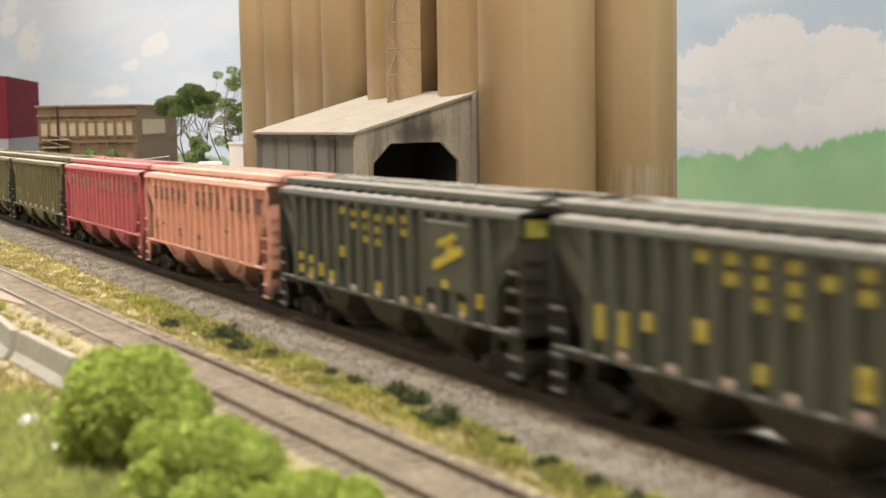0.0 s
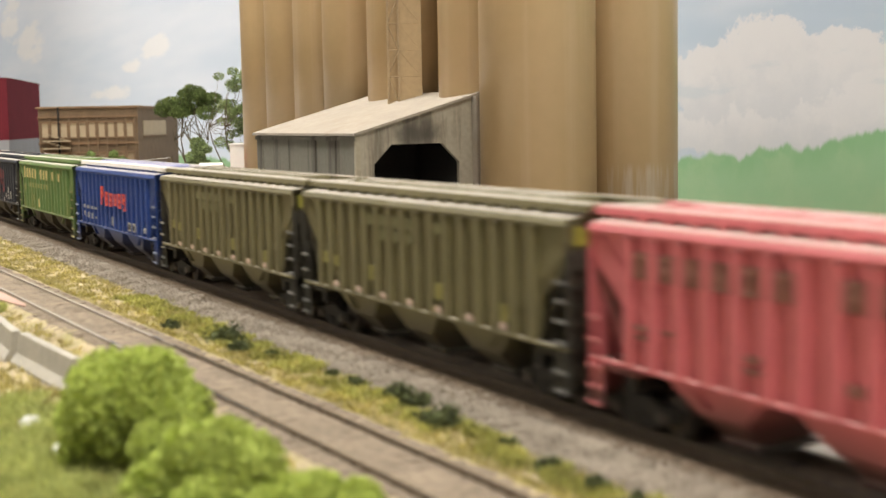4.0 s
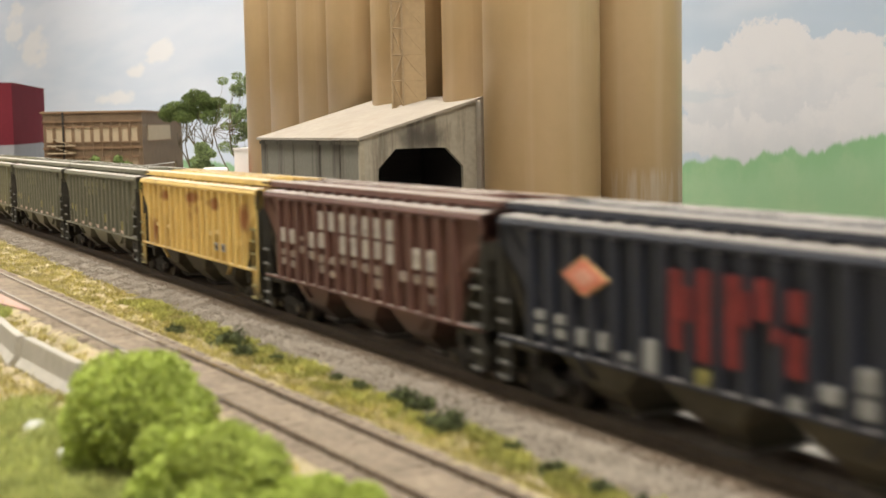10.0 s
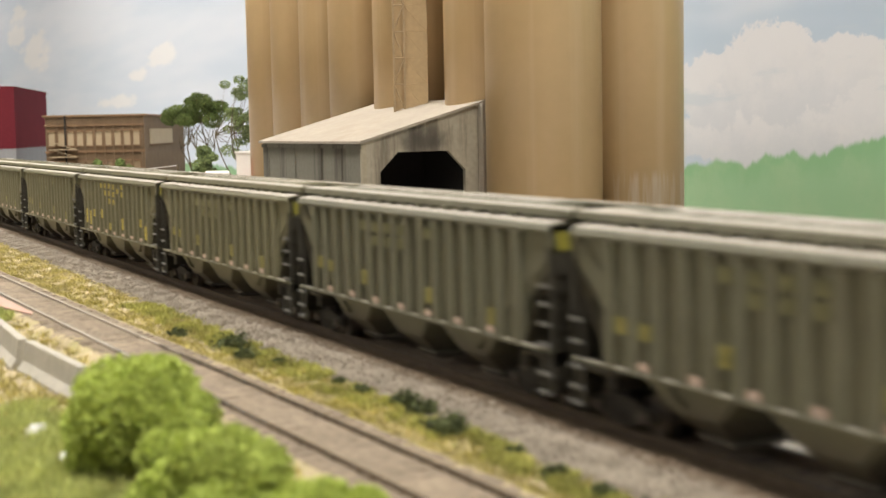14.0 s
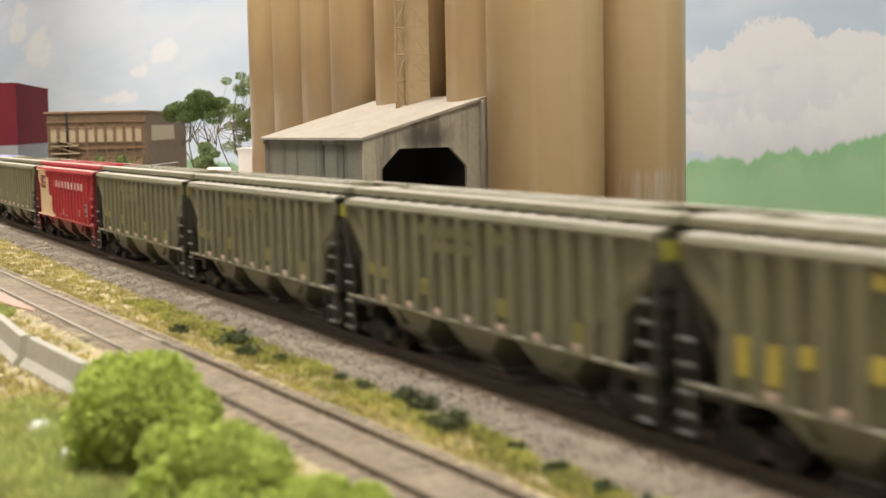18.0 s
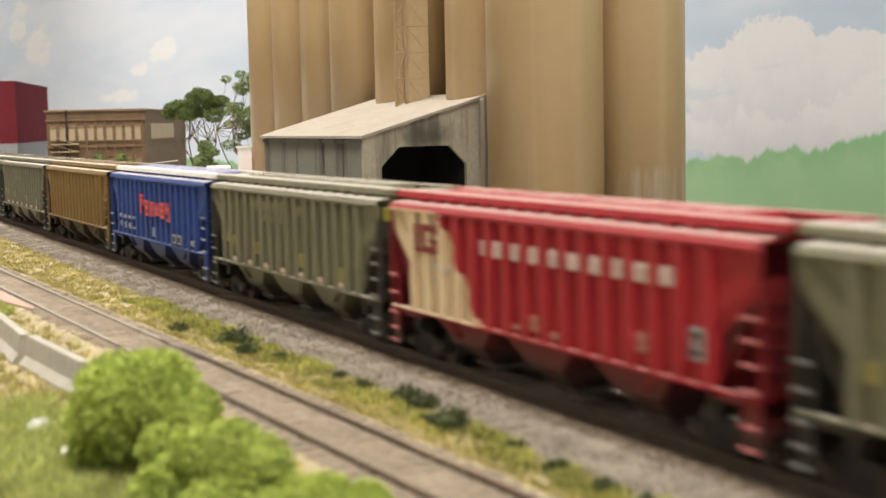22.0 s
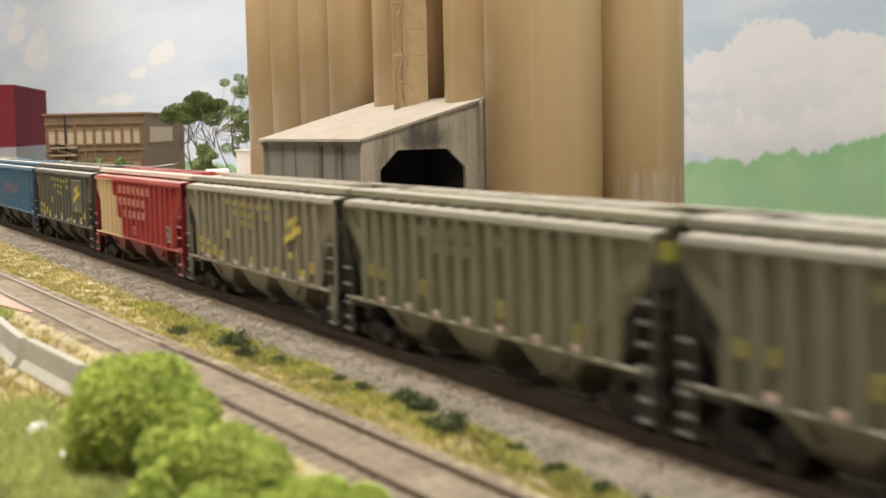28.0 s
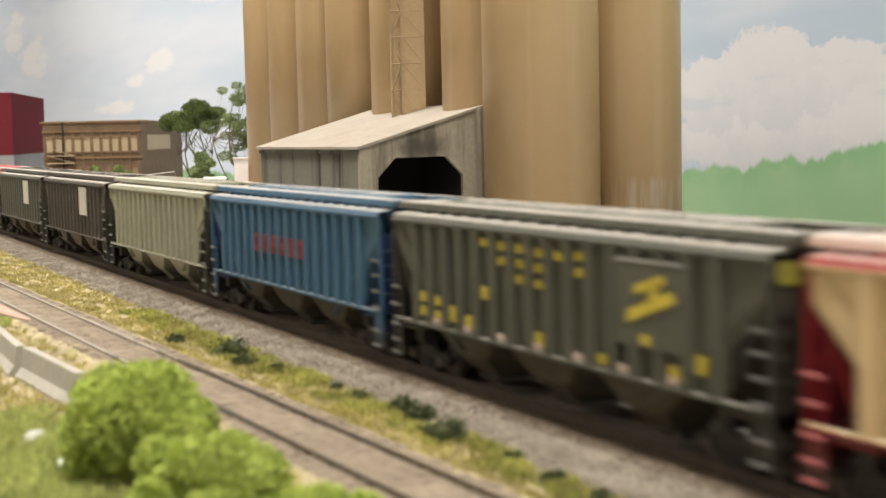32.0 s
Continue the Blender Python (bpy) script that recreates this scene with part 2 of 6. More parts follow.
M_ORANGE = mat("orange_emblem", (0.62, 0.20, 0.13), 0.6, 0, 0.1, 200)
M_GREYP = mat("grey_placard", (0.30, 0.30, 0.29), 0.6, 0, 0.1, 200)
M_PALE = mat("pale_repaint_panel", (0.50, 0.48, 0.42), 0.6, 0, 0.1, 200)
M_PINKDOT = mat("rust_pink_bolt", (0.62, 0.46, 0.38), 0.6, 0, 0.15, 200)

P_OLIVE = car_paint("weathered_olive_paint", (0.165, 0.155, 0.095))
P_OLIVE2 = car_paint("brown_olive_paint", (0.155, 0.135, 0.065))
P_OLIVEG = car_paint("green_olive_paint", (0.136, 0.132, 0.092))
P_GREYO = car_paint("dusty_grey_olive_paint", (0.225, 0.200, 0.140))
P_CHAR = car_paint("charcoal_green_paint", (0.085, 0.085, 0.065), (0.05, 0.045, 0.035))
P_SALMON = car_paint("faded_salmon_paint", (0.76, 0.38, 0.27), (0.56, 0.27, 0.19), 0.25)
P_PINKRED = car_paint("faded_red_paint", (0.55, 0.135, 0.15), (0.42, 0.12, 0.10), 0.3)
P_BLUE = car_paint("royal_blue_paint", (0.018, 0.054, 0.235), (0.02, 0.04, 0.12), 0.2, lit_dust=0.62)
P_LAVENDER = car_paint("dusty_lavender_roof_paint", (0.36, 0.37, 0.60), (0.5, 0.5, 0.6), 0.3)
# dark blue for the car ends, their shade put into the colour
P_BLUEEND = car_paint("blue_end_shade_paint", (0.010, 0.022, 0.085), (0.02, 0.02, 0.04), 0.3, lit_dust=0.1)
P_GREEN = car_paint("grain_green_paint", (0.115, 0.20, 0.065), (0.33, 0.23, 0.06), 0.3)
P_NAVY = car_paint("navy_black_paint", (0.018, 0.021, 0.034), (0.03, 0.03, 0.033), 0.3)
P_BROWN = car_paint("boxcar_brown_paint", (0.115, 0.05, 0.038), (0.09, 0.05, 0.035), 0.3)
P_YELLOW = car_paint("rusty_yellow_paint", (0.67, 0.47, 0.15), (0.50, 0.32, 0.10), 0.3, rust=0.25, patches=((0.100, 0.037, 0.0035, 0.013), (0.110, 0.036, 0.003, 0.014), (0.105, 0.046, 0.012, 0.003), (0.180, 0.040, 0.007, 0.006), (0.034, 0.026, 0.003, 0.006), (0.137, 0.044, 0.010, 0.003), (0.052, 0.045, 0.006, 0.003)))
P_CREAMRED = car_paint("red_and_cream_paint", (0.36, 0.018, 0.026), (0.28, 0.03, 0.03), 0.15, wedge=(0.0405, 0.80, (0.68, 0.53, 0.34)), lit_dust=0.55)
P_CREAMRED2 = car_paint("weathered_red_and_cream_paint", (0.31, 0.026, 0.026), (0.30, 0.17, 0.09), 0.25, wedge=(0.0475, 0.80, (0.58, 0.44, 0.25)), lit_dust=0.45)
# red without the cream band, darkened to paint in the car end's shade
P_REDEND = car_paint("shaded_plain_red_paint", (0.17, 0.008, 0.013), (0.12, 0.012, 0.014), 0.15, lit_dust=0.1)
P_GOLD = car_paint("golden_brown_paint", (0.20, 0.125, 0.035), (0.13, 0.08, 0.03), 0.4, rust=0.3)
P_TEAL = car_paint("steel_blue_paint", (0.045, 0.115, 0.19), (0.04, 0.08, 0.11), 0.3)
P_PALE = car_paint("pale_grey_green_paint", (0.30, 0.295, 0.215), (0.22, 0.21, 0.15), 0.3)
P_DARKB = car_paint("dark_brown_paint", (0.062, 0.050, 0.042), (0.05, 0.04, 0.03), 0.3)
P_CREAMROOF = car_paint("pinkish_cream_roof_paint", (0.60, 0.44, 0.37), (0.5, 0.3, 0.25), 0.3)
P_WHITER = car_paint("cream_roof_paint", (0.74, 0.70, 0.66), (0.5, 0.48, 0.46), 0.25)

def sheen_stretch(m, x0, x1, colour=(0.66, 0.59, 0.50)):
    """Paints a bright sheen into the colour along a stretch of rail, with ragged ends."""
    nt = m.node_tree
    b = nt.nodes["Principled BSDF"]
    src = b.inputs["Base Color"].links[0].from_socket
    tc = nt.nodes.new("ShaderNodeTexCoord")
    sep = nt.nodes.new("ShaderNodeSeparateXYZ")
    nt.links.new(tc.outputs["Object"], sep.inputs[0])
    nz = nt.nodes.new("ShaderNodeTexNoise")
    nz.inputs["Scale"].default_value = 45
    nt.links.new(tc.outputs["Object"], nz.inputs["Vector"])
    ad = nt.nodes.new("ShaderNodeMath")
    ad.operation = "MULTIPLY_ADD"
    ad.inputs[1].default_value, ad.inputs[2].default_value = 0.16, -0.08
    nt.links.new(nz.outputs["Fac"], ad.inputs[0])
    xx = nt.nodes.new("ShaderNodeMath")
    nt.links.new(sep.outputs["X"], xx.inputs[0])
    nt.links.new(ad.outputs[0], xx.inputs[1])
    fac = None
    for lo, hi in ((x0, x0 + 0.05), (x1 + 0.03, x1 - 0.03)):
        r = nt.nodes.new("ShaderNodeMapRange")
        r.inputs["From Min"].default_value, r.inputs["From Max"].default_value, r.inputs["To Max"].default_value = lo, hi, 0.95
        nt.links.new(xx.outputs[0], r.inputs["Value"])
        if fac is None:
            fac = r.outputs["Result"]
        else:
            k = nt.nodes.new("ShaderNodeMath")
            k.operation = "MULTIPLY"
            nt.links.new(fac, k.inputs[0])
            nt.links.new(r.outputs["Result"], k.inputs[1])
            fac = k.outputs[0]
    mx = nt.nodes.new("ShaderNodeMix")
    mx.data_type = "RGBA"
    nt.links.new(fac, mx.inputs["Factor"])
    nt.links.new(src, mx.inputs["A"])
    mx.inputs["B"].default_value = (*colour, 1)
    nt.links.new(mx.outputs["Result"], b.inputs["Base Color"])
    return m


# shine of the rails further off, put into their colour
sheen_stretch(M_RAIL, -0.95, -0.49)
sheen_stretch(M_RAILTOP, -0.95, -0.49)


def sooted(m, centre, ry, rz, colour=(0.055, 0.048, 0.04)):
    """Adds an exhaust stain of uneven outline at a place (y, z) of a wall, with streaks below the eaves."""
    nt = m.node_tree
    b = nt.nodes["Principled BSDF"]
    src = b.inputs["Base Color"].links[0].from_socket
    tc = nt.nodes.new("ShaderNodeTexCoord")
    mp = nt.nodes.new("ShaderNodeMapping")
    mp.inputs["Location"].default_value = (0, -centre[0] / ry, -centre[1] / rz)
    mp.inputs["Scale"].default_value = (0, 1 / ry, 1 / rz)
    nt.links.new(tc.outputs["Object"], mp.inputs["Vector"])
    ln = nt.nodes.new("ShaderNodeVectorMath")
    ln.operation = "LENGTH"
    nt.links.new(mp.outputs[0], ln.inputs[0])
    nz = nt.nodes.new("ShaderNodeTexNoise")
    nz.inputs["Scale"].default_value, nz.inputs["Detail"].default_value = 90, 5
    nt.links.new(tc.outputs["Object"], nz.inputs["Vector"])
    ad = nt.nodes.new("ShaderNodeMath")
    nt.links.new(ln.outputs["Value"], ad.inputs[0])
    nt.links.new(nz.outputs["Fac"], ad.inputs[1])
    r = nt.nodes.new("ShaderNodeMapRange")
    r.interpolation_type = "SMOOTHSTEP"
    r.inputs["From Min"].default_value, r.inputs["From Max"].default_value, r.inputs["To Max"].default_value = 1.6, 0.7, 0.85
    nt.links.new(ad.outputs[0], r.inputs["Value"])
    mx = nt.nodes.new("ShaderNodeMix")
    mx.data_type = "RGBA"
    nt.links.new(r.outputs["Result"], mx.inputs["Factor"])
    nt.links.new(src, mx.inputs["A"])
    mx.inputs["B"].default_value = (*colour, 1)
    nt.links.new(mx.outputs["Result"], b.inputs["Base Color"])
    return m


# ---- mesh helpers ----
def part(name, bm, material, parent, label="", kind=""):
    me = bpy.data.meshes.new(name)
    bm.to_mesh(me)
    bm.free()
    return hang(name, me, material, parent, label, kind)


def hang(name, me, material, parent, label="", kind="", m=None):
    if material and not me.materials:
        me.materials.append(material)
    ob = new(name, me)
    if parent:
        ob.parent = parent
    if m is not None:
        ob.matrix_basis = m
    return tagged(ob, label, kind=kind)


def thing(name, m, label, category, group="", kind=""):
    ob = new(name)
    ob.empty_display_size = 0.01
    ob.matrix_basis = m
    return tagged(ob, label, category, group, kind)


def box(bm, x0, x1, y0, y1, z0, z1, m=None):
    vs = [bm.verts.new(Vector((x, y, z))) for x in (x0, x1) for y in (y0, y1) for z in (z0, z1)]
    if m is not None:
        for v in vs:
            v.co = m @ v.co
    for f in ((0, 1, 3, 2), (4, 6, 7, 5), (0, 4, 5, 1), (2, 3, 7, 6), (0, 2, 6, 4), (1, 5, 7, 3)):
        bm.faces.new([vs[i] for i in f])
    return bm


def boxes(*rows):
    bm = bmesh.new()
    for r in rows:
        box(bm, *r)
    return bm


def bevel(bm, w, seg=1):
    bmesh.ops.bevel(bm, geom=bm.edges[:], offset=w, segments=seg, affect="EDGES", profile=0.6)
    return bm


def prism(bm, pts, axis, a, b):
    """Closed polygon in the two other axes, pulled along axis from a to b."""
    def at(p, t):
        q = list(p)
        q.insert(axis, t)
        return bm.verts.new(q)
    A, B = [at(p, a) for p in pts], [at(p, b) for p in pts]
    n = len(pts)
    bm.faces.new(A)
    bm.faces.new(B[::-1])
    for i in range(n):
        bm.faces.new((A[i], B[i], B[(i + 1) % n], A[(i + 1) % n]))
    bmesh.ops.recalc_face_normals(bm, faces=bm.faces[:])
    return bm


def rod(bm, p, q, r, seg=6, r2=None):
    p, q = Vector(p), Vector(q)
    d = q - p
    geo = bmesh.ops.create_cone(bm, cap_ends=True, segments=seg, radius1=r, radius2=r if r2 is None else r2, depth=d.length)
    m = Matrix.Translation((p + q) / 2) @ d.to_track_quat("Z", "Y").to_matrix().to_4x4()
    bmesh.ops.transform(bm, matrix=m, verts=geo["verts"])
    return bm


def smooth(ob):
    for f in ob.data.polygons:
        f.use_smooth = True
    return ob

# ---- room ----
def room_box(name, x0, x1, y0, y1, z0, z1, material, label, cat):
    ob = part(name, boxes((x0, x1, y0, y1, z0, z1)), material, None)
    return tagged(ob, label, cat, kind="structure")


RX0, RX1, RY0, RY1, RZ0, RZ1 = -8.0, 6.0, -3.2, 0.9, -1.05, 1.35
room_box("floor", RX0, RX1, RY0, RY1, RZ0 - 0.05, RZ0, M_CARPET, "grey carpet floor of the layout room", "floor")
room_box("ceiling", RX0, RX1, RY0, RY1, RZ1, RZ1 + 0.05, M_CEIL, "white painted ceiling of the layout room", "ceiling")
room_box("wall_north", RX0, RX1, RY1, RY1 + 0.08, RZ0, RZ1, M_ROOM, "off-white wall behind the painted backdrop", "wall")
room_box("wall_south", RX0, RX1, RY0 - 0.08, RY0, RZ0, RZ1, M_ROOM, "off-white wall of the layout room", "wall")
room_box("wall_west", RX0 - 0.08, RX0, RY0, RY1, RZ0, RZ1, M_ROOM, "off-white end wall of the layout room", "wall")
room_box("wall_east", RX1, RX1 + 0.08, RY0, RY1, RZ0, RZ1, M_ROOM, "off-white end wall of the layout room", "wall")
for lx, ly, watts in LAMPS:
    fix = thing("ceiling_light", pose(lx, ly, RZ1), "white fluorescent ceiling fixture", "ceiling light", "ceiling lights")
    part("housing", boxes((-0.62, 0.62, -0.14, 0.14, -0.04, 0)), M_WHITE, fix)
    part("diffuser", boxes((-0.6, 0.6, -0.125, 0.125, -0.05, -0.042)), M_TUBE, fix, "glowing white diffuser")
room_box("bench_fascia", RX0, RX1, -0.22, -0.2, -0.25, 0.0, M_FASCIA, "dark green fascia board of the layout bench", "fascia")
room_box("bench_frame", RX0, RX1, -0.19, RY1 - 0.01, -0.08, -0.012, M_FASCIA, "dark bench frame under the layout", "bench")


# ---- painted backdrop ----
def backdrop_material():
    m = bpy.data.materials.new("painted_sky")
    m.use_nodes = True
    nt = m.node_tree
    b = nt.nodes["Principled BSDF"]
    b.inputs["Roughness"].default_value = 0.8
    tc = nt.nodes.new("ShaderNodeTexCoord")
    sep = nt.nodes.new("ShaderNodeSeparateXYZ")
    nt.links.new(tc.outputs["Object"], sep.inputs[0])
    X, Z = sep.outputs["X"], sep.outputs["Z"]

    def mth(op, a, c=None, clamp=False):
        n = nt.nodes.new("ShaderNodeMath")
        n.operation, n.use_clamp = op, clamp
        for i, v in enumerate((a, c)):
            if v is None:
                continue
            if isinstance(v, (int, float)):
                n.inputs[i].default_value = v
            else:
                nt.links.new(v, n.inputs[i])
        return n.outputs[0]

    def fbm(scale, sx=1.0, sz=1.0, detail=6, rough=0.6):
        mp = nt.nodes.new("ShaderNodeMapping")
        mp.inputs["Scale"].default_value = (sx, 1, sz)
        nt.links.new(tc.outputs["Object"], mp.inputs["Vector"])
        n = nt.nodes.new("ShaderNodeTexNoise")
        n.inputs["Scale"].default_value, n.inputs["Detail"].default_value = scale, detail
        n.inputs["Roughness"].default_value = rough
        nt.links.new(mp.outputs[0], n.inputs["Vector"])
        return n.outputs["Fac"]

    def ramp(v, lo, hi, amount=1.0):
        r = nt.nodes.new("ShaderNodeMapRange")
        r.interpolation_type = "SMOOTHSTEP"
        r.inputs["From Min"].default_value, r.inputs["From Max"].default_value, r.inputs["To Max"].default_value = lo, hi, amount
        nt.links.new(v, r.inputs["Value"])
        return r.outputs["Result"]

    def mix(fac, a, c):
        n = nt.nodes.new("ShaderNodeMix")
        n.data_type = "RGBA"
        nt.links.new(fac, n.inputs["Factor"])
        for key, v in (("A", a), ("B", c)):
            if isinstance(v, tuple):
                n.inputs[key].default_value = (*v, 1)
            else:
                nt.links.new(v, n.inputs[key])
        return n.outputs["Result"]

    right = mix(ramp(fbm(5, 0.5, 2.0, 3), 0.35, 0.7), SKY_BLUE, SKY_PALE)
    left = mix(ramp(fbm(4, 0.25, 2.0, 3), 0.35, 0.7), (0.52, 0.585, 0.68), (0.62, 0.655, 0.73))
    sky = mix(ramp(X, -1.2, -2.3), right, left)
    last = sky
    edge = fbm(28, 0.8, 1.0, 8, 0.68)
    soft_edge = fbm(22, 0.22, 1.0, 7, 0.62)
    # painted cumulus clouds: centre along the wall, centre height, half sizes
    for cx, cz, rx, rz in CLOUDS:
        dx = mth("DIVIDE", mth("SUBTRACT", X, cx), rx)
        dz = mth("DIVIDE", mth("SUBTRACT", Z, cz), rz)
        d = mth("ADD", mth("MULTIPLY", dx, dx), mth("MULTIPLY", dz, dz))
        if cx < -1.5:
            d = mth("ADD", d, mth("MULTIPLY", mth("SUBTRACT", soft_edge, 0.5), 5.5))
            last = mix(ramp(d, 1.4, 0.3, 0.65), last, (0.76, 0.735, 0.725))
            continue
        d = mth("ADD", d, mth("MULTIPLY", mth("SUBTRACT", edge, 0.5), 2.6))
        shade = mix(ramp(mth("ADD", dz, mth("MULTIPLY", mth("SUBTRACT", edge, 0.5), 3)), -0.9, 0.6), CLOUD_LOW, CLOUD_TOP)
        last = mix(ramp(d, 1.08, 0.86), last, shade)
    # blue-grey wisps inside the clouds
    last = mix(mth("MULTIPLY", ramp(fbm(13, 0.6, 2.6, 6), 0.56, 0.68, 0.65), ramp(X, -1.5, -1.1)), last, (0.42, 0.47, 0.52))
    # painted tree line
    top = mth("ADD", mth("MULTIPLY", mth("ADD", X, 1.04), 0.10), 0.047)
    top = mth("MAXIMUM", top, 0.026)
    top = mth("ADD", top, mth("MULTIPLY", mth("SUBTRACT", fbm(26, 1, 0.25, 6, 0.6), 0.5), 0.042))
    d = mth("SUBTRACT", top, Z)
    green = mix(ramp(d, 0.0, 0.03), GREEN_TOP, GREEN_LOW)
    green = mix(ramp(fbm(24, 1, 1, 5), 0.45, 0.65, 0.5), green, (0.30, 0.43, 0.25))
    last = mix(ramp(d, -0.0015, 0.0045), last, green)
    nt.links.new(last, b.inputs["Base Color"])
    return m


SKY_BLUE, SKY_PALE = (0.37, 0.44, 0.53), (0.50, 0.54, 0.60)
CLOUD_TOP, CLOUD_LOW = (0.56, 0.555, 0.57), (0.49, 0.50, 0.53)
GREEN_TOP, GREEN_LOW = (0.20, 0.37, 0.19), (0.25, 0.41, 0.235)
CLOUDS = [(-0.905, 0.078, 0.16, 0.040), (-1.005, 0.116, 0.050, 0.036), (-0.83, 0.124, 0.065, 0.034), (-0.926, 0.130, 0.066, 0.046), (-0.72, 0.085, 0.14, 0.045), (-2.86, 0.253, 0.13, 0.026), (-3.06, 0.222, 0.09, 0.016), (-4.55, 0.43, 0.16, 0.07), (-4.3, 0.34, 0.22, 0.06), (-3.3, 0.165, 0.2, 0.018),
          (-2.5, 0.37, 0.14, 0.025), (0.4, 0.3, 0.3, 0.08), (-6.5, 0.4, 0.5, 0.1), (2.0, 0.3, 0.4, 0.09)]
drop = part("backdrop", boxes((RX0 + 0.01, RX1 - 0.01, 0.80, 0.82, -0.01, 1.0)), backdrop_material(), None)
tagged(drop, "painted sky backdrop with clouds and green tree line", "backdrop", kind="structure")


# ---- ground ----
def siding_y(x):
    return 0.1433 + 0.0334 * x


BED_Y = 0.1903


def ground():
    xs = np.concatenate([np.linspace(RX0, -1.5, 60), np.arange(-1.48, -0.14, 0.0026), np.linspace(-0.13, RX1, 50)])
    ys = np.concatenate([np.linspace(-0.2, 0.05, 12), np.arange(0.055, 0.262, 0.0024), np.linspace(0.268, 0.80, 30)])
    X, Y = np.meshgrid(xs, ys, indexing="ij")
    rng = np.random.default_rng(3)

    def fuzz(freq, seed):
        r = np.random.default_rng(seed)
        out = np.zeros_like(X)
        for _ in range(14):
            a, ph = r.uniform(0, 2 * np.pi, 2)
            k = freq * r.uniform(0.5, 1.8)
            out += np.sin(k * (X * np.cos(a) + Y * np.sin(a)) + ph)
        return out / 14 ** 0.5
    Z = np.interp(Y, [-0.2, 0.10, 0.16, 0.170, 0.1935, 0.2275, 0.233, 0.3, 0.8], [0.0, 0.0028, 0.0042, 0.0046, 0.0078, 0.0078, 0.0042, 0.003, 0.003])
    ds = np.abs(Y - siding_y(X))
    Z = np.maximum(Z, np.interp(ds, [0.0, 0.0165, 0.033], [0.0082, 0.0078, 0.0]))
    Z += 0.00012 * fuzz(260, 1) * (np.abs(Y - CAR_Y) > 0.02) * (Y < 0.3) + 0.00012 * rng.standard_normal(X.shape)
    Z -= 0.0001 * (np.abs(Y - CAR_Y) < 0.017)
    n, k = X.shape
    idx = np.arange(n * k).reshape(n, k)
    quads = np.stack([idx[:-1, :-1], idx[1:, :-1], idx[1:, 1:], idx[:-1, 1:]], -1).reshape(-1, 4)
    yj = (Y + 0.0022 * fuzz(110, 5) + 0.0012 * rng.standard_normal(X.shape))
    dj = ds + 0.0022 * fuzz(140, 7) + 0.0010 * rng.standard_normal(X.shape)
    mi = np.zeros(X.shape, int)                       # dry grass soil
    mi[(yj > 0.1705) & (Y < 0.1990)] = 1             # grey shoulder
    mi[(Y + 0.0007 * fuzz(150, 9) + 0.0010 * rng.standard_normal(X.shape) >= BED_Y) & (Y < 0.2232)] = 2   # brown track bed
    mi[Y >= 0.2232] = 3                                # light gravel
    mi[(dj < 0.0155) & (Y < 0.172)] = 4               # siding dirt
    me = bpy.data.meshes.new("ground")
    me.from_pydata(np.stack([X, Y, Z], -1).reshape(-1, 3).tolist(), [], quads.tolist())
    for mm in (M_SOIL, M_BALLAST, M_BALLAST_DARK, M_GRAVEL, M_DIRT):
        me.materials.append(mm)
    me.polygons.foreach_set("material_index", mi[:-1, :-1].reshape(-1).astype(np.int32))
    me.polygons.foreach_set("use_smooth", np.ones(len(quads), bool))
    return tagged(new("ground", me), "model layout ground of ballast, soil and dry grass", "ground", kind="structure")


ground()


# ---- track ----
def track(name, label, centre, slope, x0, x1, top, tie_material, sunk=0.0, worn=None):
    """A straight track: two rails with their worn tops, and ties."""
    ang = math.atan(slope)
    root = thing(name, pose(0, centre, top, 0, 0, math.degrees(ang)), label, "railway track", "tracks", "structure")
    for s in (-1, 1):
        y = s * 0.00865
        prof = [(-0.0008, -0.0025), (0.0008, -0.0025), (0.0008, -0.0021), (0.0002, -0.0018), (0.0002, -0.0008), (0.00045, -0.0006), (0.00045, -0.0001), (-0.00045, -0.0001), (-0.00045, -0.0006), (-0.0002, -0.0008), (-0.0002, -0.0018), (-0.0008, -0.0021)]
        rail = part("rail", prism(bmesh.new(), [(y + a, c) for a, c in prof], 0, x0, x1), worn or M_RAIL, root, "rust-brown steel rail")
        part("rail_head", boxes((x0, x1, y - 0.00060, y + 0.00060, -0.0002, 0.00005)), worn or M_RAILTOP, rail, "worn rail top")
    me = bpy.data.meshes.new("tie")
    bm = boxes((-0.0013, 0.0013, -0.015, 0.015, -0.0042, -0.0024))
    bevel(bm, 0.00015)
    bm.to_mesh(me)
    bm.free()
    me.materials.append(tie_material)
    rest = bmesh.new()
    x = x0 + 0.004
    while x < x1:
        if -1.5 < x < -0.12:
            hang("tie", me, None, root, m=pose(x, random.uniform(-0.0004, 0.0004), random.uniform(-0.0002, 0.0001) - sunk, 0, 0, random.uniform(-1.5, 1.5)))
        else:
            box(rest, x - 0.0013, x + 0.0013, -0.015, 0.015, -0.0042 - sunk, -0.0024 - sunk)
        x += 0.0072
    part("far_ties", rest, tie_material, root, kind="stuff")
    return root


track("main_track", "main line track with dark weathered ties", CAR_Y, 0, RX0 + 0.02, RX1 - 0.02, RAIL, M_TIE, 0.0, M_RAILD)
track("siding_track", "rusty siding track sunk in brown dirt", siding_y(0), 0.0334, RX0 + 0.05, 2.0, 0.0092, M_TIE_PALE, -0.00142)
track("elevator_track", "grain elevator spur track running into the shed", 0.352, 0, -1.15, RX1 - 0.05, 0.0075, M_TIE)

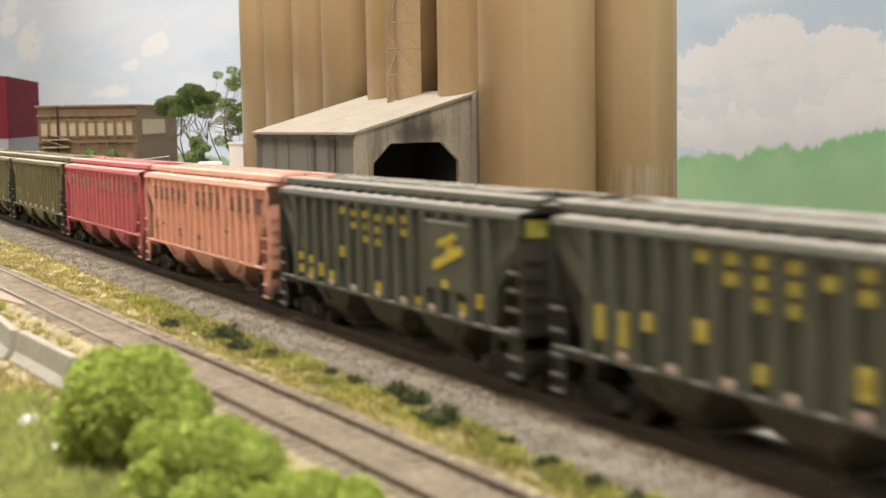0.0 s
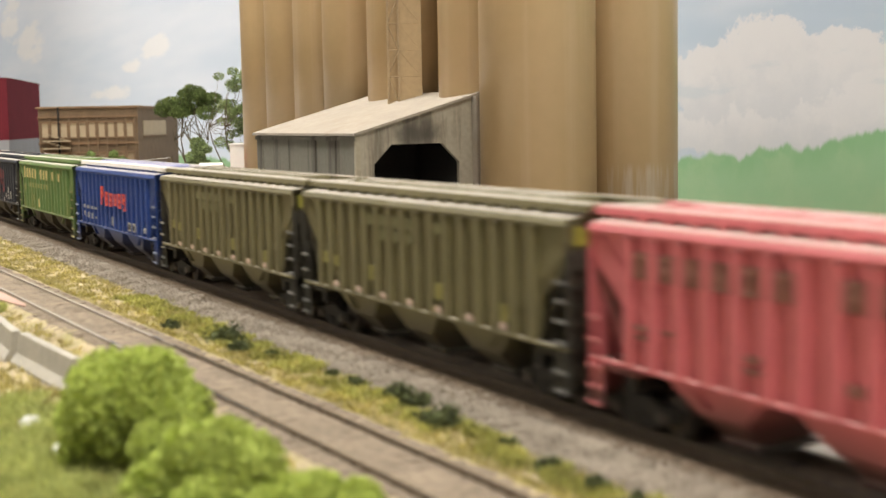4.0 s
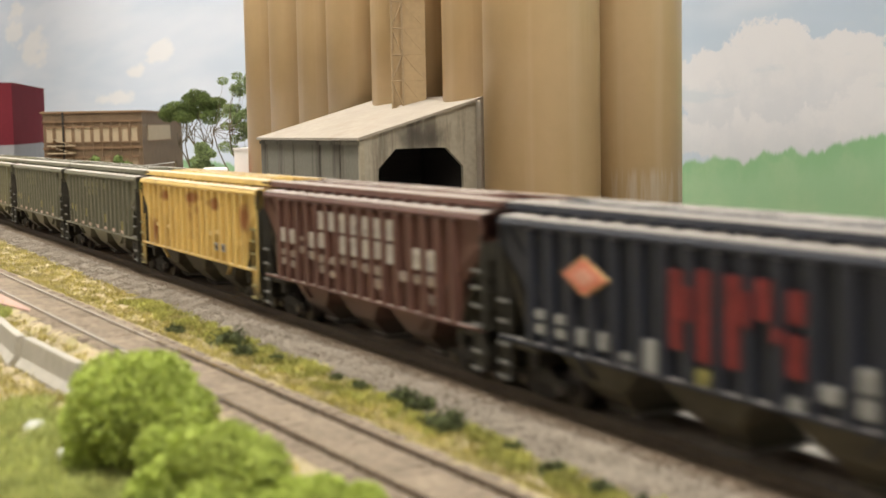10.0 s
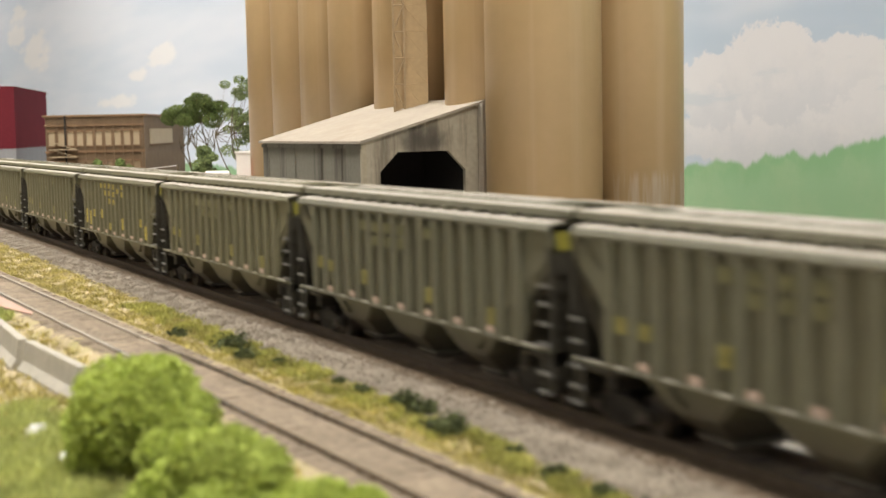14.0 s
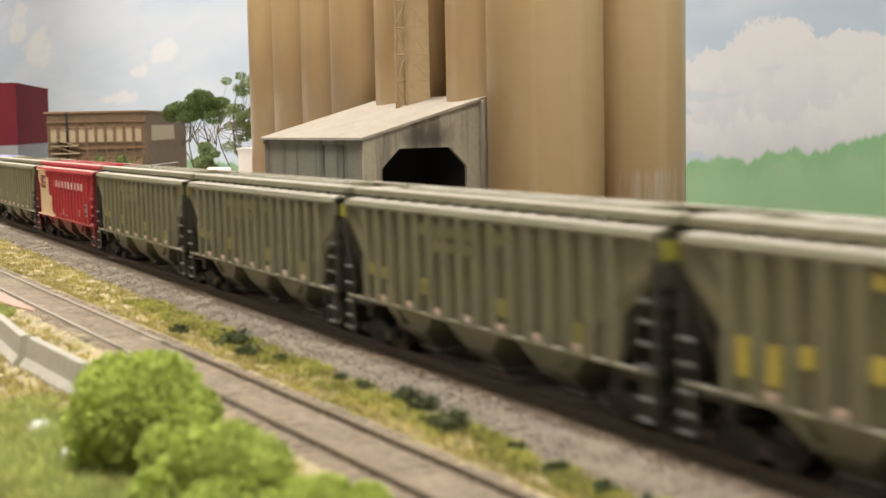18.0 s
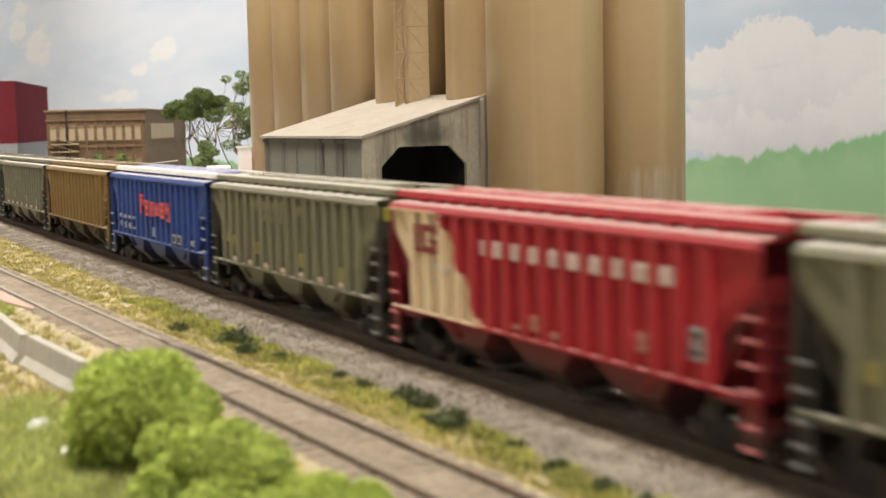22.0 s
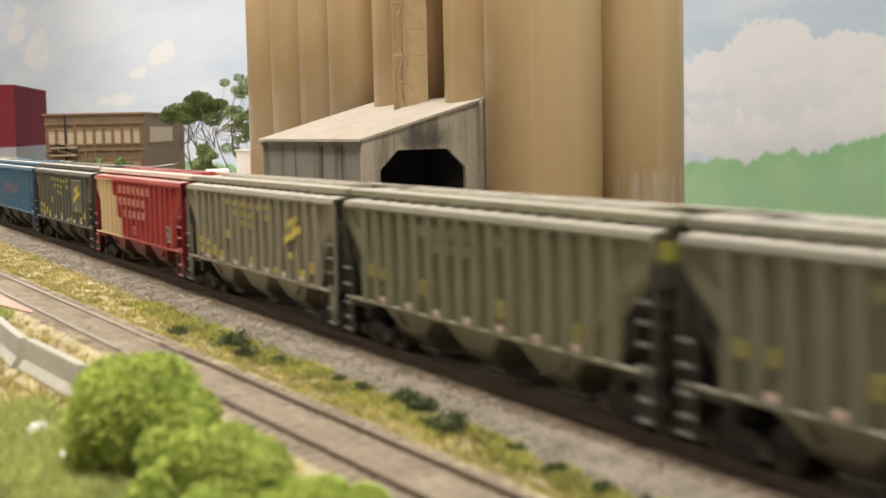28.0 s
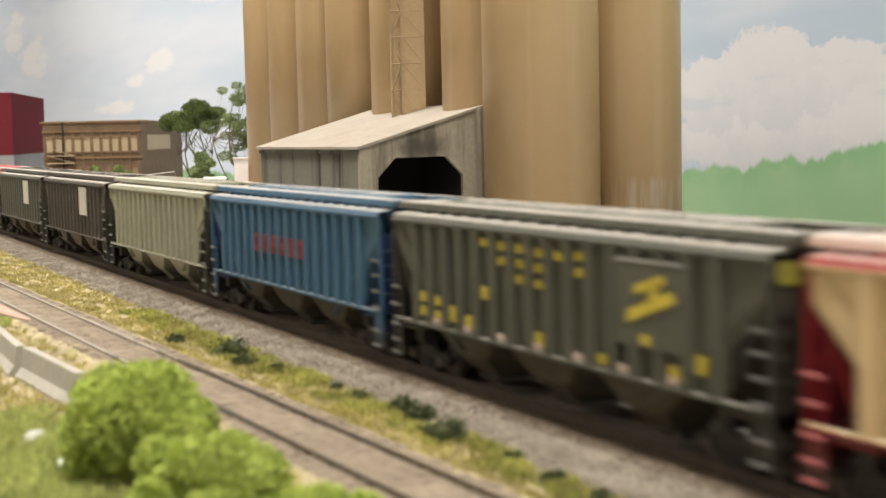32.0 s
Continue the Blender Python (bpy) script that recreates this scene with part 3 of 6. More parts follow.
# ---- covered hopper cars ----
EAVE, SILL, HW = 0.0523, 0.0178, 0.0187
X0, X1 = 0.0066, 0.1960
N_RIB = 16
PANEL = HW - 0.0018      # face of the side sheets between the ribs


def side_line(inset=0.0):
    """Outline of the car side: straight under the eaves, cut back to the slope sheets, down to the sill."""
    return [(X0, EAVE), (X0, 0.0432), (X0 + 0.0150, 0.0300), (X0 + 0.0162, SILL), (X1 - 0.0162, SILL), (X1 - 0.0150, 0.0300), (X1, 0.0432), (X1, EAVE)]


def rib_x(i):
    return 0.0236 + i * 0.01025


def build_truck(parent, x):
    t = part("truck", boxes((-0.002, 0.002, -0.0125, 0.0125, 0.004, 0.0075)), M_TRUCK, parent, "black cast truck with sideframes")
    t.matrix_basis = pose(x, 0, 0)
    for s in (-1, 1):
        bm = bmesh.new()
        prism(bm, [(-0.0145, 0.0045), (-0.0145, 0.0075), (-0.008, 0.0078), (-0.004, 0.0095), (0.004, 0.0095), (0.008, 0.0078), (0.0145, 0.0075), (0.0145, 0.0045), (0.010, 0.0045), (0.0045, 0.0018), (-0.0045, 0.0018), (-0.010, 0.0045)], 1, s * 0.0118, s * 0.0132)
        part("sideframe", bm, M_TRUCK, t)
        for a in (-1, 1):
            part("bearing_cap", rod(bmesh.new(), (a * 0.0101, s * 0.0125, 0.0053), (a * 0.0101, s * 0.0142, 0.0053), 0.0016, 10), M_WHEEL, t, "worn steel bearing cap")
        part("spring_nest", boxes(*[(c - 0.0007, c + 0.0007, s * 0.0128 - 0.0008, s * 0.0128 + 0.0008, 0.0024, 0.0055) for c in (-0.0024, 0, 0.0024)]), M_TRUCK, t)
    for a in (-1, 1):
        bm = bmesh.new()
        rod(bm, (0, -0.0115, 0), (0, 0.0115, 0), 0.0011, 8)
        for s in (-1, 1):
            rod(bm, (0, s * 0.0073, 0), (0, s * 0.0094, 0), 0.00525, 20)
            rod(bm, (0, s * 0.0068, 0), (0, s * 0.0074, 0), 0.0058, 20)
            rod(bm, (0.0031, s * 0.0092, 0), (0.0031, s * 0.0097, 0), 0.0008, 6)
        w = part("wheelset", bm, M_WHEEL, t, "steel wheelset")
        w.matrix_basis = pose(a * 0.0101, 0, 0.0053)
    return t


def build_car():
    """One three-bay ribbed covered hopper, rear coupler at x = 0, rail top at z = 0."""
    car = thing("covered_hopper_car", pose(0, 0, 0), "ribbed three-bay covered hopper car", "hopper car", "cars of the grain train")
    # body shell with sloped ends
    bm = bmesh.new()
    t = 0.0006
    for s in (-1, 1):
        y = s * PANEL
        prism(bm, side_line(), 1, y, y - s * t)
    prism(bm, [(X0, EAVE), (X0, EAVE - 0.0075), (X0 + 0.045, 0.012), (X0 + 0.046, 0.012), (X0 + 0.001, EAVE)], 1, -HW + 0.0012, HW - 0.0012)
    prism(bm, [(X1, EAVE), (X1, EAVE - 0.0075), (X1 - 0.045, 0.012), (X1 - 0.046, 0.012), (X1 - 0.001, EAVE)], 1, -HW + 0.0012, HW - 0.0012)
    part("body", bm, P_OLIVE, car)
    # eaves
    for s in (-1, 1):
        bm = prism(bmesh.new(), [(s * (HW + 0.0001), EAVE - 0.0019), (s * (HW + 0.0001), EAVE - 0.0011), (s * (HW - 0.0004), EAVE - 0.0002), (s * (HW - 0.0012), EAVE + 0.0006), (s * (HW - 0.0030), EAVE + 0.0008), (s * (HW - 0.0012), EAVE - 0.0019)], 0, X0, X1)
        part("eave_rail", bm, P_OLIVE, car)
        bm = boxes((X0 + 0.0, X1 - 0.0, *sorted((s * (HW + 0.0001), s * (HW - 0.0015))), SILL - 0.0008, SILL + 0.0003))
        part("side_sill", bevel(bm, 0.0002), P_OLIVE, car)
    # ribs
    for s in (-1, 1):
        for i in range(N_RIB):
            x = rib_x(i)
            lo = SILL
            bm = bmesh.new()
            y0, y1 = s * (PANEL - 0.0001), s * (HW + 0.0002)
            prism(bm, [(x - 0.0018, y0), (x - 0.0013, y1), (x + 0.0013, y1), (x + 0.0018, y0)], 2, lo, EAVE - 0.0024)
            part("rib", bm, P_OLIVE, car)
    # end plates, corner posts, ladders
    for e, x in ((1, X0), (-1, X1)):
        part("end_plate", boxes((min(x, x + e * 0.001), max(x, x + e * 0.001), -HW + 0.0004, HW - 0.0004, EAVE - 0.008, EAVE)), P_OLIVE, car)
        part("end_sill", boxes((min(x, x + e * 0.003), max(x, x + e * 0.003), -HW + 0.001, HW - 0.001, SILL - 0.0045, SILL - 0.0005)), P_OLIVE, car)
        for s in (-1, 1):
            bm = boxes((min(x, x + e * 0.0007), max(x, x + e * 0.0007), *sorted((s * HW, s * (HW - 0.0010))), 0.0055, EAVE - 0.006))
            part("corner_post", bm, P_OLIVE, car)
            # ladder panel with rungs on the side
            st = boxes((*sorted((x + e * 0.0056, x + e * 0.0059)), *sorted((s * HW, s * (HW - 0.0007))), 0.0052, 0.0335), (*sorted((x + e * 0.0004, x + e * 0.0057)), *sorted((s * (HW - 0.0004), s * (HW - 0.0008))), 0.0056, 0.0172))
            lad = part("ladder", st, P_OLIVE, car)
            for z in ((0.0060, 0.0103, 0.0157, 0.0224, 0.0284) if e > 0 else (0.0060, 0.0112, 0.0193, 0.0250, 0.0305, 0.0356)):
                part("rung", boxes((*sorted((x - e * 0.0002, x + e * 0.0058)), *sorted((s * (HW + 0.0007), s * (HW - 0.0001))), z - 0.00042, z + 0.00042)), M_GRAB, lad, "light painted ladder rung")
            sheet = boxes((*sorted((x, x + e * 0.0005)), *sorted((s * (HW - 0.0012), s * (HW - 0.0125))), 0.0075, EAVE - 0.0078))
            part("end_sheet", sheet, P_OLIVE, car, "flat sheet behind the end ladder")
            # end ladder
            for j, z in enumerate((0.010, 0.024, 0.029, 0.034, 0.039)):
                part("grab_iron", boxes((*sorted((x - e * 0.0003, x - e * 0.0009)), *sorted((s * (HW - 0.0015), s * (HW - 0.0080))), z - 0.0002, z + 0.0002)), P_OLIVE, car)
        part("end_bulkhead", prism(bmesh.new(), [(x + e * 0.0012, 0.0405), (x + e * 0.0018, 0.0405), (x + e * 0.0186, 0.0150), (x + e * 0.0178, 0.0150)], 1, -HW + 0.0014, HW - 0.0014), P_OLIVE, car)
        part("end_deck", boxes((*sorted((x + e * 0.0005, x + e * 0.0195)), -HW + 0.0016, HW - 0.0016, 0.0148, 0.0156)), P_OLIVE, car)
        part("draft_gear_box", boxes((*sorted((x + e * 0.001, x + e * 0.0135)), -0.0045, 0.0045, 0.0112, 0.0147)), P_OLIVE, car)
        bm = boxes((*sorted((x - e * 0.0068, x + e * 0.010)), -0.0026, 0.0026, 0.0072, 0.0138))
        part("coupler", bevel(bm, 0.0006), M_TRUCK, car, "black knuckle coupler")
    for a, b_ in ((X0 - 0.001, 0.030), (0.170, X1 + 0.001)):
        part("draft_sill", boxes((a, b_, -0.0032, 0.0032, 0.0030, 0.0147)), M_TRUCK, car, "black draft sill at the car end")
    for a, b_ in ((-0.0003, X0 + 0.001), (X1 - 0.001, 0.2003)):
        part("air_hose", bevel(boxes((a, b_, -0.0030, -0.0018, 0.0022, 0.0078)), 0.0004), M_TRUCK, car, "black air hose under the coupler")
    # hopper bays
    pitch = 0.0450
    for i in (-1, 0, 1):
        c = 0.1 + i * pitch
        bm = bmesh.new()
        wt, wb = 0.0174, 0.0052
        vs = []
        for z, hx, hy in ((SILL - 0.001, wt, HW - 0.0016), (0.0100, 0.0092, 0.0150), (0.0036, wb, 0.0078)):
            vs.append([bm.verts.new((c + a * hx, b * hy, z)) for a, b in ((-1, -1), (1, -1), (1, 1), (-1, 1))])
        for lo, hi in ((0, 1), (1, 2)):
            for q in range(4):
                bm.faces.new((vs[lo][q], vs[lo][(q + 1) % 4], vs[hi][(q + 1) % 4], vs[hi][q]))
        bm.faces.new(vs[0])
        bm.faces.new(vs[2][::-1])
        bmesh.ops.recalc_face_normals(bm, faces=bm.faces[:])
        bay = part("hopper_bay", bm, P_OLIVE, car)
        part("outlet_flange", boxes((c - 0.0066, c + 0.0066, -0.0090, 0.0090, 0.0030, 0.0038)), P_OLIVE, bay)
        part("outlet_gate", boxes((c - 0.0062, c + 0.0062, -0.0076, 0.0076, 0.0020, 0.0029)), M_TRUCK, bay, "dark outlet gate")
        part("gate_pinion", rod(bmesh.new(), (c + 0.0078, -0.0105, 0.0034), (c + 0.0078, 0.0105, 0.0034), 0.0007, 6), M_WHEEL, bay, "bare steel gate shaft")
    part("centre_sill", boxes((X0 + 0.004, X1 - 0.004, -0.0028, 0.0028, 0.0138, 0.0168)), M_TRUCK, car)
    # roof
    bm = bmesh.new()
    prism(bm, [(-HW + 0.0004, EAVE + 0.0003), (-0.0085, EAVE + 0.0020), (0.0085, EAVE + 0.0020), (HW - 0.0004, EAVE + 0.0003), (HW - 0.001, EAVE - 0.001), (-HW + 0.001, EAVE - 0.001)], 0, X0, X1)
    part("roof", bm, P_OLIVE, car)
    for s in (-1, 1):
        bm = prism(bmesh.new(), [(s * 0.0086, EAVE + 0.0046), (s * 0.0128, EAVE + 0.0046), (s * 0.0138, EAVE + 0.0042), (s * 0.0141, EAVE + 0.0022), (s * 0.0136, EAVE + 0.0020), (s * 0.0086, EAVE + 0.0034)], 0, X0 - 0.0035, X1 + 0.0035)
        rb = part("running_board", bm, P_OLIVE, car, "perforated steel running board")
        for i in range(N_RIB):
            x = rib_x(i)
            part("board_bracket", boxes((x - 0.0011, x + 0.0011, *sorted((s * 0.0090, s * 0.0143)), EAVE + 0.0008, EAVE + 0.0024)), P_OLIVE, rb)
    for e, x in ((1, X0), (-1, X1)):
        part("end_walkway", boxes((*sorted((x - e * 0.004, x + e * 0.003)), -0.0140, 0.0140, EAVE + 0.0030, EAVE + 0.0038)), P_OLIVE, car)
    for i in range(4):
        a = X0 + 0.0200 + i * 0.0376
        bm = boxes((a, a + 0.0366, -0.0070, 0.0070, EAVE + 0.0018, EAVE + 0.0051))
        hatch = part("hatch_cover", bevel(bm, 0.0007), P_OLIVE, car)
        for j in range(3):
            x = a + 0.006 + j * 0.0123
            part("hatch_batten", boxes((x - 0.0005, x + 0.0005, -0.0073, 0.0073, EAVE + 0.0034, EAVE + 0.0053)), P_OLIVE, hatch)
    # brake wheel on the rear end
    bm = rod(bmesh.new(), (X0 - 0.0018, 0.007, 0.036), (X0 - 0.0008, 0.007, 0.036), 0.0032, 16)
    part("brake_wheel", bm, M_TRUCK, car)
    for x in (0.0218, 0.1782):
        part("body_bolster", boxes((x - 0.0125, x + 0.0125, -0.0045, 0.0045, 0.0078, 0.0149), (x - 0.002, x + 0.002, -0.0165, 0.0165, 0.0108, 0.0149)), M_TRUCK, car, "black body bolster over the truck")
        build_truck(car, x)
    return car


PAINTED = ("body", "end_bulkhead", "draft_gear_box", "end_deck", "eave_rail", "side_sill", "rib", "end_plate", "end_sill", "corner_post", "ladder", "end_sheet", "grab_iron", "hopper_bay", "outlet_flange", "roof", "running_board", "board_bracket", "end_walkway", "hatch_cover", "hatch_batten")
ROOFED = ("running_board", "end_walkway")


def kind_of(ob):
    return ob.name.split(".")[0]


END_PARTS = ("corner_post", "end_sheet", "ladder", "grab_iron", "end_bulkhead", "end_deck", "end_sill", "end_plate", "draft_gear_box", "hopper_bay", "outlet_flange")


# end parts whose dark paint carries the shade of the car ends
END_SHADED = ("ladder", "end_sheet", "corner_post", "grab_iron", "end_bulkhead", "end_deck", "draft_gear_box", "end_sill")
# end paints: the shade at the car ends is painted in
P_PINKEND = mat("pink_end_shade_paint", (0.22, 0.075, 0.065), 0.8, 0, 0.3, 120, 0.2)
P_GREENEND = mat("green_end_shade_paint", (0.045, 0.062, 0.028), 0.8, 0, 0.35, 120, 0.2, 900, ((0.11, 0.09, 0.04), 60, 0.58, 0.5))
# dark blotched brown for hopper bays and end slopes
P_BAYDARK = mat("dark_hopper_paint", (0.060, 0.050, 0.034), 0.85, 0, 0.35, 120, 0.2, 900, ((0.13, 0.10, 0.05), 60, 0.58, 0.6))
# near-black with the shade of the car ends painted in
P_ENDSHADE = mat("end_shade_paint", (0.040, 0.035, 0.026), 0.85, 0, 0.35, 120, 0.2)
M_RUNGP = mat("salmon_rung_paint", (0.62, 0.30, 0.22), 0.6, 0, 0.15, 200)
M_RUNGR = mat("pink_rung_paint", (0.42, 0.13, 0.13), 0.6, 0, 0.15, 200)
M_RUNGY = mat("yellow_rung_paint", (0.25, 0.22, 0.09), 0.6, 0, 0.15, 200)
M_RUNGB = mat("white_rung_paint", (0.20, 0.23, 0.32), 0.6, 0, 0.15, 200)


def repaint(car, paint, roof=None):
    for o in car.children_recursive:
        k = kind_of(o)
        if k in PAINTED:
            o.material_slots[0].link = "OBJECT"
            use = roof if roof and k in ROOFED else paint
            if k in ("hatch_cover", "hatch_batten") and paint is P_BLUE:
                use = P_LAVENDER
            # end sheets, bulkheads and decks: darker copies that paint in their shade
            elif k in ("end_sheet", "end_bulkhead", "end_deck") and paint in (P_BLUE, P_TEAL):
                use = P_BLUEEND
            elif k in ("end_sheet", "end_bulkhead", "end_deck") and paint is P_GREEN:
                use = P_GREENEND
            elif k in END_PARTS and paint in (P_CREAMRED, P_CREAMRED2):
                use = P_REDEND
            elif k in ("end_bulkhead", "end_deck", "draft_gear_box") and paint in (P_SALMON, P_PINKRED):
                use = P_PINKEND
            elif k in ("ladder", "corner_post") and paint in (P_YELLOW, P_GOLD, P_GREYO):
                use = paint
            elif k in ("end_plate", "end_walkway") and paint is P_YELLOW:
                use = M_TRUCK
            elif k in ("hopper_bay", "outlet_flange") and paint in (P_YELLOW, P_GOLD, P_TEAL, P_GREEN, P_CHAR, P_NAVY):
                use = P_BAYDARK
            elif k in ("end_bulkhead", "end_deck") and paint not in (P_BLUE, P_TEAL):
                use = P_BAYDARK
            elif k in END_SHADED and paint not in (P_SALMON, P_PINKRED, P_BLUE, P_TEAL, P_GREEN):
                use = P_ENDSHADE
            o.material_slots[0].material = use
        elif k == "rung":
            o.material_slots[0].link = "OBJECT"
            o.material_slots[0].material = {P_SALMON: M_RUNGP, P_PINKRED: M_RUNGR, P_CREAMRED: M_RUNGR, P_CREAMRED2: M_RUNGR, P_YELLOW: M_RUNGY, P_GREEN: M_RUNGY, P_BLUE: M_RUNGB}.get(paint, M_GRAB)


def bay_x(i):
    """Middle of the panel between rib i and rib i + 1."""
    return (rib_x(i) + rib_x(i + 1)) / 2


def letters(car, name, rows, material, label, lift=0.0):
    """Plain bars for lettering on the near side: rows of (x, z, width, height), lying on the panels between the ribs."""
    y = -PANEL - lift
    for n, (x, z, w, h) in enumerate(rows):
        a, b = min(y - 0.00015, -HW + 0.0001), y + 0.0001
        if w < 0.0034 or h < 0.0040:
            part(name, boxes((x - w / 2, x + w / 2, a, b, z - h / 2, z + h / 2)), material, car, label)
            continue
        # two upright strokes joined by one or two bars
        t, u = w * 0.34, h * 0.24
        bars = ((0.5,), (0.0, 1.0), (0.5, 1.0), (0.0, 0.5), (1.0,))[(3 * n + len(rows)) % 5]
        bm = boxes((x - w / 2, x - w / 2 + t, a, b, z - h / 2, z + h / 2), (x + w / 2 - t, x + w / 2, a, b, z - h / 2, z + h / 2))
        for q in bars:
            zz = z - h / 2 + u / 2 + q * (h - u)
            box(bm, x - w / 2 + t, x + w / 2 - t, a, b, zz - u / 2, zz + u / 2)
        part(name, bm, material, car, label)


def column(i, z0, n, h, w=0.0042, gap=0.0012):
    return [(bay_x(i), z0 - j * (h + gap), w, h) for j in range(n)]


DOT = bpy.data.meshes.new("sill_patch")
_b = boxes((-0.0014, 0.0014, -0.0003, 0.0003, -0.0009, 0.0009))
_b.to_mesh(DOT)
_b.free()
DOT.materials.append(M_PINKDOT)


def bolts(car):
    for i in range(1, 14, 2):
        hang("sill_patch", DOT, None, car, "pale pink patch on the sill", m=pose(bay_x(i), -HW + 0.0001, SILL + 0.0020))


def yellow_set(car, paint, material=M_YEL, logo=True):
    rows = []
    for i, z0, n in ((4, 0.0470, 1), (5, 0.0465, 2), (6, 0.0465, 3), (7, 0.0460, 3), (8, 0.0458, 1), (9, 0.0465, 2)):
        rows += column(i, z0, n, 0.0028, 0.0019, 0.0016)
    rows += [(bay_x(0), 0.0268, 0.0030, 0.0036), (bay_x(0), 0.0222, 0.0030, 0.0036), (bay_x(1), 0.0262, 0.0028, 0.0034), (bay_x(1), 0.0216, 0.0028, 0.0034),
             (bay_x(2), 0.0232, 0.0028, 0.0056), (bay_x(3), 0.0215, 0.0030, 0.0050), (bay_x(4), 0.0318, 0.0030, 0.0044),
             (bay_x(7), 0.0215, 0.0030, 0.0050), (bay_x(10), 0.0205, 0.0026, 0.0030), (bay_x(13), 0.0212, 0.0034, 0.0046), (bay_x(14), 0.0248, 0.0028, 0.0050)]
    letters(car, "lettering_bar", [(x, z, w * 0.78, h * 0.86) for x, z, w, h in rows], material, "worn yellow lettering")
    if logo and paint is P_CHAR:
        panel = part("emblem_panel", boxes((rib_x(11) + 0.0026, rib_x(14), -HW - 0.0003, -HW + 0.0002, 0.0262, 0.0478)), paint, car, "plain panel behind the emblem")
        part("panel_edge", boxes((rib_x(11) + 0.0026, rib_x(14), -HW - 0.0005, -HW - 0.0003, 0.0472, 0.0478)), M_GREYP, panel, "pale worn panel edge")
    if logo:
        bm = bmesh.new()
        y = -HW - 0.0007
        for pts in ([(0.1440, 0.0318), (0.1450, 0.0352), (0.1625, 0.0412), (0.1638, 0.0385)], [(0.1475, 0.0392), (0.1478, 0.0415), (0.1590, 0.0448), (0.1595, 0.0425)], [(0.1525, 0.0375), (0.1560, 0.0382), (0.1582, 0.0425), (0.1548, 0.0420)]):
            prism(bm, pts, 1, y, y + 0.0002)
        part("emblem", bm, material, car, "yellow slanted emblem")
        letters(car, "lettering_bar", [(0.1516, 0.0282, 0.0030, 0.0026)], material, "worn yellow lettering", HW - PANEL + 0.0004)


def word_rows(z, n0, n1, h=0.0052, w=0.0040, skip=()):
    return [(bay_x(i), z, w, h) for i in range(n0, n1) if i not in skip]


def placards(car, x, z, w=0.0052, h=0.0040, n=2):
    """Small data plates: a pale plate with a dark field on it."""
    for q in range(n):
        zz = z - q * (h + 0.0006)
        pl = part("placard", boxes((x - w / 2, x + w / 2, -HW - 0.0005, -HW - 0.0001, zz - h / 2, zz + h / 2)), M_GREYP, car, "small pale data plate")
        part("plate_field", boxes((x - w * 0.3, x + w * 0.3, -HW - 0.0007, -HW - 0.0005, zz - h * 0.28, zz + h * 0.28)), M_TRUCK, pl, "dark field of the plate")


